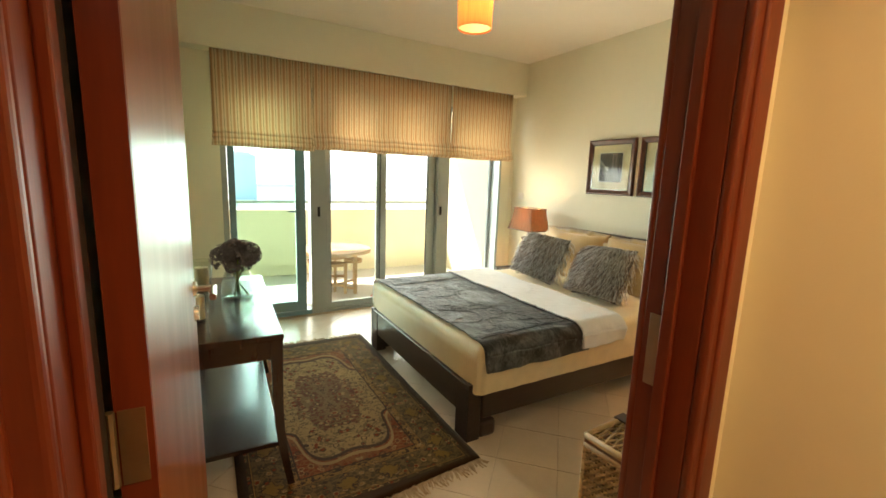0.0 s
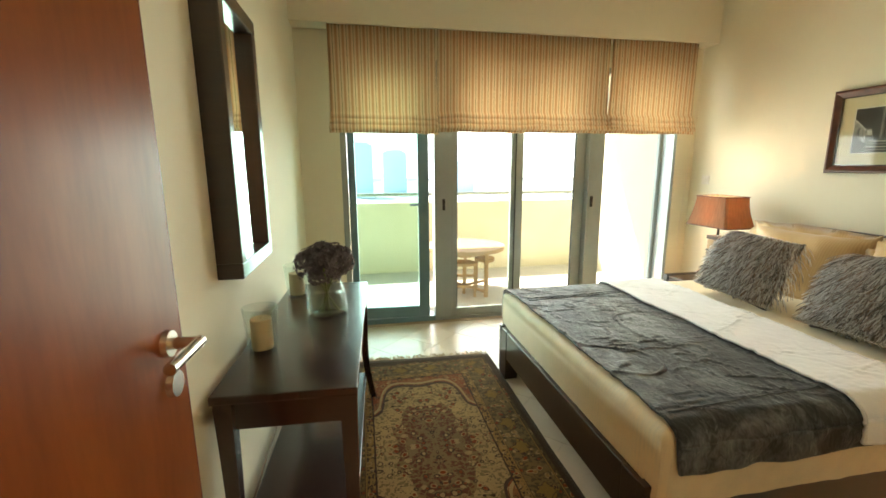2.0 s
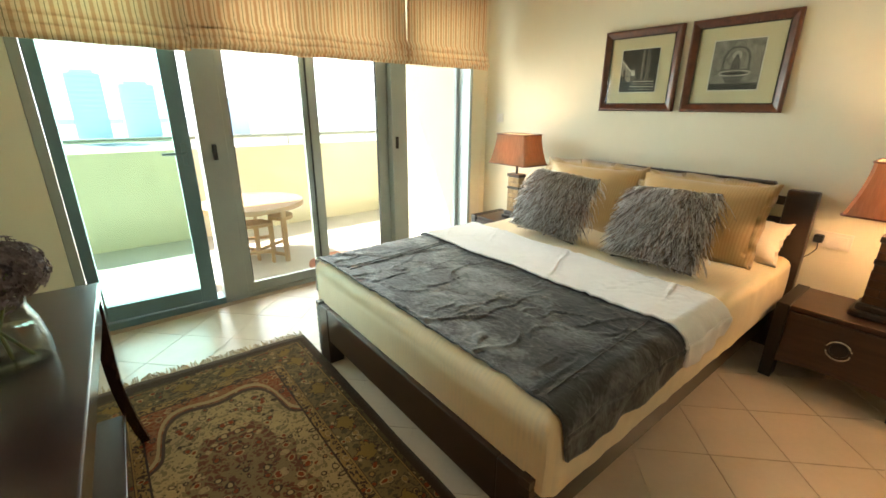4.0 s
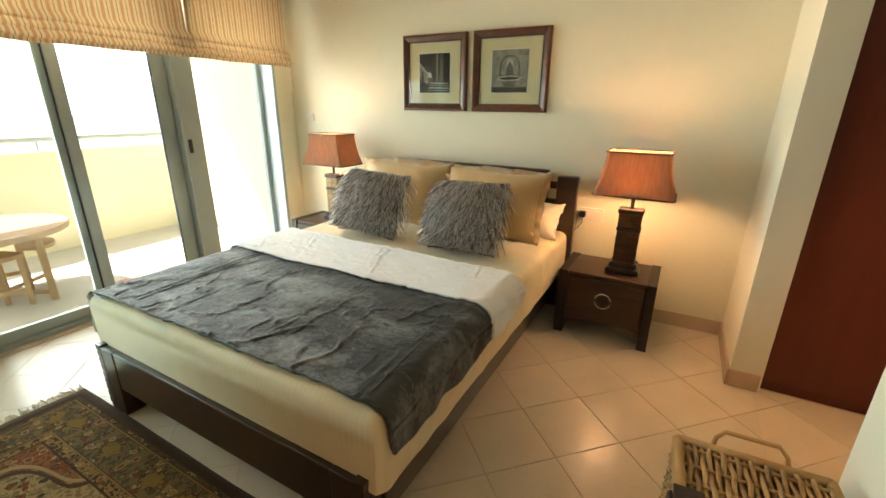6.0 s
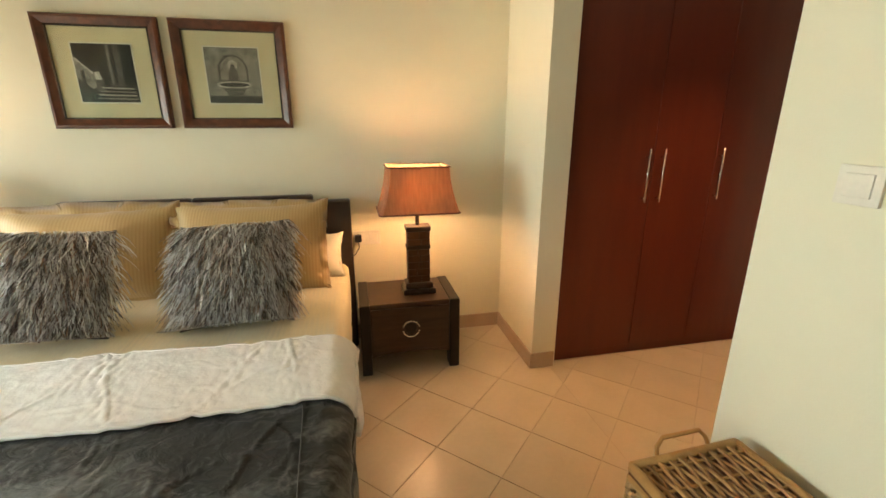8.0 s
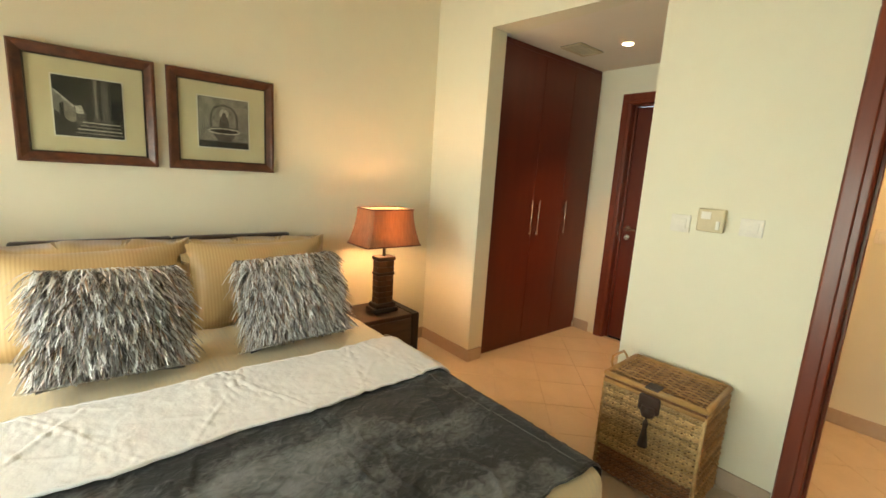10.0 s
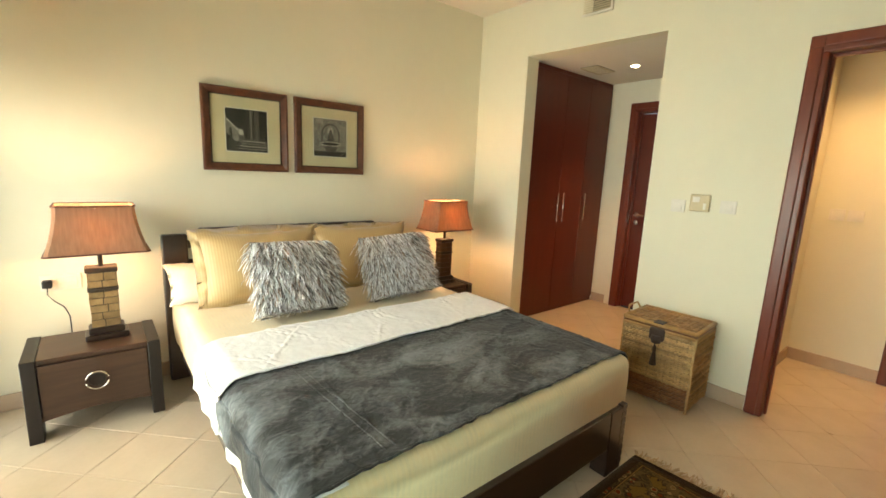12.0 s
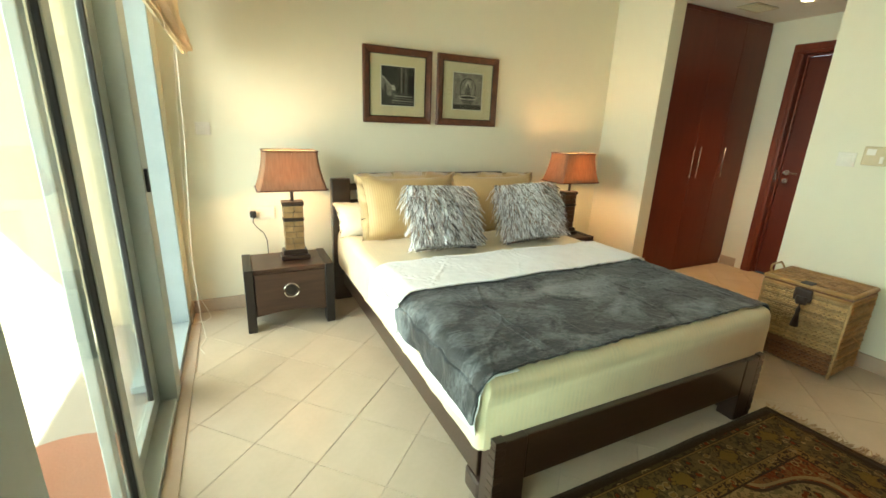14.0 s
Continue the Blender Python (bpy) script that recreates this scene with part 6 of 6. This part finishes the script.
def roman_blind(label, x0, x1, bottom, seed):
    ob = thing("roman_blind", label, "blind", ((x0 + x1) / 2, 0, 0), group="roman blinds")
    hw_ = (x1 - x0) / 2
    zf = bottom + 0.17
    prof = [(0.0, ZB - 0.002), (0.0, ZB - 0.2), (0.002, (ZB + zf) / 2), (0.004, zf)]
    for k in range(3):
        z = zf - 0.012 - k * 0.045
        prof += [(-0.014 - 0.010 * k, z - 0.012), (-0.026 - 0.010 * k, z - 0.030), (-0.020 - 0.010 * k, z - 0.044), (-0.004 - 0.008 * k, z - 0.040)]
    prof += [(-0.014, bottom + 0.012), (-0.016, bottom)]
    bm = bmesh.new()
    nx = 40
    g = []
    for i in range(nx + 1):
        x = (i / nx * 2 - 1) * hw_
        g.append([])
        for j, (dy, z) in enumerate(prof):
            low = max(0.0, min(1.0, (ZB - z) / (ZB - bottom)))
            g[-1].append(bm.verts.new((x + 0.018 * low ** 4 * (i / nx * 2 - 1), YB + 0.028 + dy + low * 0.010 * wob(x, z, 3.5, seed), z + low * 0.010 * wob(x, 0.2, 4.5, seed + 1))))
    for i in range(nx):
        for j in range(len(prof) - 1):
            bm.faces.new((g[i][j], g[i + 1][j], g[i + 1][j + 1], g[i][j + 1]))
    c = part("cloth", bm, BLIND, ob, "beige cloth with rust vertical stripes", smooth=True)
    sm = c.modifiers.new("thick", "SOLIDIFY")
    sm.thickness, sm.offset = 0.003, 0.0
    part("head_batten", box_bm(-hw_, YB + 0.032, ZB - 0.035, hw_, YB + 0.055, ZB - 0.001), PLASTIC, ob, "white head batten")
    part("bottom_batten", box_bm(-hw_ + 0.01, YB + 0.030, bottom + 0.004, hw_ - 0.01, YB + 0.038, bottom + 0.03), LINING, ob, "cream lining over the bottom batten")
    for k in range(3):
        for q in range(2):
            px = -hw_ * 0.6 + q * 1.2 * hw_
            tb = tube(bmesh.new(), [(px, YB + 0.040 + 0.008 * math.cos(a * 0.9), bottom + 0.06 + k * 0.045 + 0.008 * math.sin(a * 0.9)) for a in range(8)], 0.0018, 5)
            part("ring", tb, BLACKPL, ob, "small cord ring")
    return ob


roman_blind("beige roman blind with rust stripes, half raised over the balcony door", 0.40, 1.232, 1.675, 51)
roman_blind("wide beige roman blind with rust stripes, half raised", 1.242, 2.755, 1.69, 57)
roman_blind("beige roman blind with rust stripes, hanging unevenly", 2.777, 3.615, 1.69, 63)
cd = thing("blind_cord", "thin white blind cord hanging beside the window", "cord", (3.69, YN - 0.02, 0))
bm = tube(bmesh.new(), [(0, -0.12, 2.46), (0.004, -0.06, 1.5), (0.0, -0.02, 0.75), (0.0, -0.012, 0.35), (-0.01, -0.05, 0.14), (-0.03, -0.09, 0.05), (-0.06, -0.10, 0.02), (-0.09, -0.06, 0.006), (-0.06, -0.02, 0.006)], 0.002, 5)
part("cord_line", bm, PLASTIC, cd)
cd2 = thing("blind_cord", "thin white blind cord trailing on the floor", "cord", (3.45, YN - 0.02, 0))
bm = tube(bmesh.new(), [(0, -0.13, 2.46), (0.0, -0.09, 1.2), (-0.01, -0.05, 0.5), (-0.04, -0.06, 0.12), (-0.10, -0.08, 0.006), (-0.22, -0.05, 0.004), (-0.3, -0.08, 0.004)], 0.002, 5)
part("cord_line", bm, PLASTIC, cd2)

# ---------- balcony furniture ----------
bt = thing("garden_table", "round weathered teak table with stools tucked under it", "table", (1.77, 5.62, BZ))
RT, HT = 0.46, 0.55
n_sl = 11
for k in range(n_sl):
    y = -RT + 2 * RT * (k + 0.5) / n_sl
    half = math.sqrt(max(0.0, (RT - 0.03) ** 2 - y * y))
    if half > 0.03:
        part("slat", box_bm(-half, y - RT / n_sl + 0.004, HT - 0.022, half, y + RT / n_sl - 0.004, HT, bev=0.003), TEAK, bt)
bm = bmesh.new()
seg = 40
for k in range(seg):
    a0, a1 = 2 * math.pi * k / seg, 2 * math.pi * (k + 1) / seg
    v = []
    for a in (a0, a1):
        for r, z in ((RT - 0.04, HT - 0.04), (RT, HT - 0.04), (RT, HT + 0.002), (RT - 0.04, HT + 0.002)):
            v.append(bm.verts.new((r * math.cos(a), r * math.sin(a), z)))
    for q in range(4):
        bm.faces.new((v[q], v[(q + 1) % 4], v[4 + (q + 1) % 4], v[4 + q]))
bmesh.ops.remove_doubles(bm, verts=bm.verts, dist=0.0004)
part("rim", bm, TEAK, bt)
for k in range(4):
    a = math.pi / 2 * k + 0.5
    part("leg", box_bm(-0.02 + 0.36 * math.cos(a), -0.02 + 0.36 * math.sin(a), 0, 0.02 + 0.36 * math.cos(a), 0.02 + 0.36 * math.sin(a), HT - 0.03, bev=0.003), TEAK, bt)
    c, s = math.cos(a), math.sin(a)
    part("cross_bar", tube(bmesh.new(), [(0.03 * c, 0.03 * s, 0.06), (0.35 * c, 0.35 * s, 0.06)], 0.016, 6), TEAK, bt)
for k in range(4):
    a = math.pi / 2 * k + 0.5 + math.pi / 4
    st = thing("garden_stool", "small curved teak stool tucked under the round table", "stool", (1.77 + 0.22 * math.cos(a), 5.62 + 0.22 * math.sin(a), BZ), math.degrees(a), group="stools under the garden table")
    bm = bmesh.new()
    top, bot = [], []
    arc = [(0.15 * math.cos(t) - 0.02, 0.17 * math.sin(t)) for t in [radians(-70 + 140 * i / 10) for i in range(11)]] + [(-0.10, 0.06), (-0.10, -0.06)]
    for x, y in arc:
        top.append(bm.verts.new((x, y, 0.40)))
        bot.append(bm.verts.new((x, y, 0.37)))
    bm.faces.new(top)
    bm.faces.new(bot[::-1])
    for i in range(len(arc)):
        j = (i + 1) % len(arc)
        bm.faces.new((top[i], top[j], bot[j], bot[i]))
    part("seat", bm, TEAK, st)
    for x, y in ((0.03, 0.13), (0.03, -0.13), (-0.08, 0.0)):
        part("leg", box_bm(x - 0.016, y - 0.016, 0, x + 0.016, y + 0.016, 0.37, bev=0.002), TEAK, st)
    part("stretcher", box_bm(0.02, -0.13, 0.10, 0.04, 0.13, 0.13), TEAK, st)
rm = revolve(bmesh.new(), [(0.0005, 0.012), (0.295, 0.012), (0.31, 0.006), (0.31, 0.0)], 48)
single("round_mat", rm, REDMAT, "round faded red mat on the balcony floor", "mat", (2.35, 4.97, BZ))

# ---------- floor tiles, laid diagonally ----------
floor = structure("floor", [(HALL_W, HALL_S - 0.11, -0.15, XE, YN + 0.14, -0.004)], GROUT, "diagonal cream ceramic floor tiles with thin grey joints")


def clip(poly, x0, y0, x1, y1):
    for ax, lim, sg in ((0, x0, 1), (0, x1, -1), (1, y0, 1), (1, y1, -1)):
        out = []
        for i, p in enumerate(poly):
            q = poly[(i + 1) % len(poly)]
            a, b = sg * (p[ax] - lim), sg * (q[ax] - lim)
            if a >= 0:
                out.append(p)
            if a * b < 0:
                k = a / (a - b)
                out.append((p[0] + k * (q[0] - p[0]), p[1] + k * (q[1] - p[1])))
        poly = out
        if len(poly) < 3:
            return []
    return poly


def tile_mesh(poly):
    bm = bmesh.new()
    cx, cy = sum(p[0] for p in poly) / len(poly), sum(p[1] for p in poly) / len(poly)
    top = [bm.verts.new((cx + (x - cx) * 0.994, cy + (y - cy) * 0.994, 0.0)) for x, y in poly]
    low = [bm.verts.new((x, y, -0.0015)) for x, y in poly]
    bot = [bm.verts.new((x, y, -0.006)) for x, y in poly]
    bm.faces.new(top)
    n = len(poly)
    for a, b in ((top, low), (low, bot)):
        for i in range(n):
            bm.faces.new((a[i], b[i], b[(i + 1) % n], a[(i + 1) % n]))
    return mesh_of("tile", bm, TILE)


D, GAP = 0.2232, 0.0016
whole = None
for (x0, y0, x1, y1) in ((XW, YS, XE, YN), (ALC_W, ALC_S, 3.25, YS), (DOOR_L, HALL_N, DOOR_R, YS), (HALL_W, HALL_S, HALL_E, HALL_N)):
    for i in range(-30, 20):
        for j in range(-20, 30):
            if (i + j) % 2:
                continue
            cx, cy = 2.926 + i * D, 1.115 + j * D
            r = D - GAP
            diamond = [(cx - r, cy), (cx, cy - r), (cx + r, cy), (cx, cy + r)]
            poly = clip(diamond, x0 + 0.001, y0, x1 - 0.001, y1)
            if len(poly) < 3:
                continue
            area = abs(sum(p[0] * poly[(k + 1) % len(poly)][1] - poly[(k + 1) % len(poly)][0] * p[1] for k, p in enumerate(poly))) / 2
            if area < 0.0006:
                continue
            if len(poly) == 4 and area > 2 * r * r * 0.999:
                if whole is None:
                    whole = tile_mesh([(-r, 0), (0, -r), (r, 0), (0, r)])
                ob = new("tile", whole)
                ob.location = (cx, cy, 0)
            else:
                ob = new("tile", tile_mesh([(px - cx, py - cy) for px, py in poly]))
                ob.location = (cx, cy, 0)
            ob.parent = floor
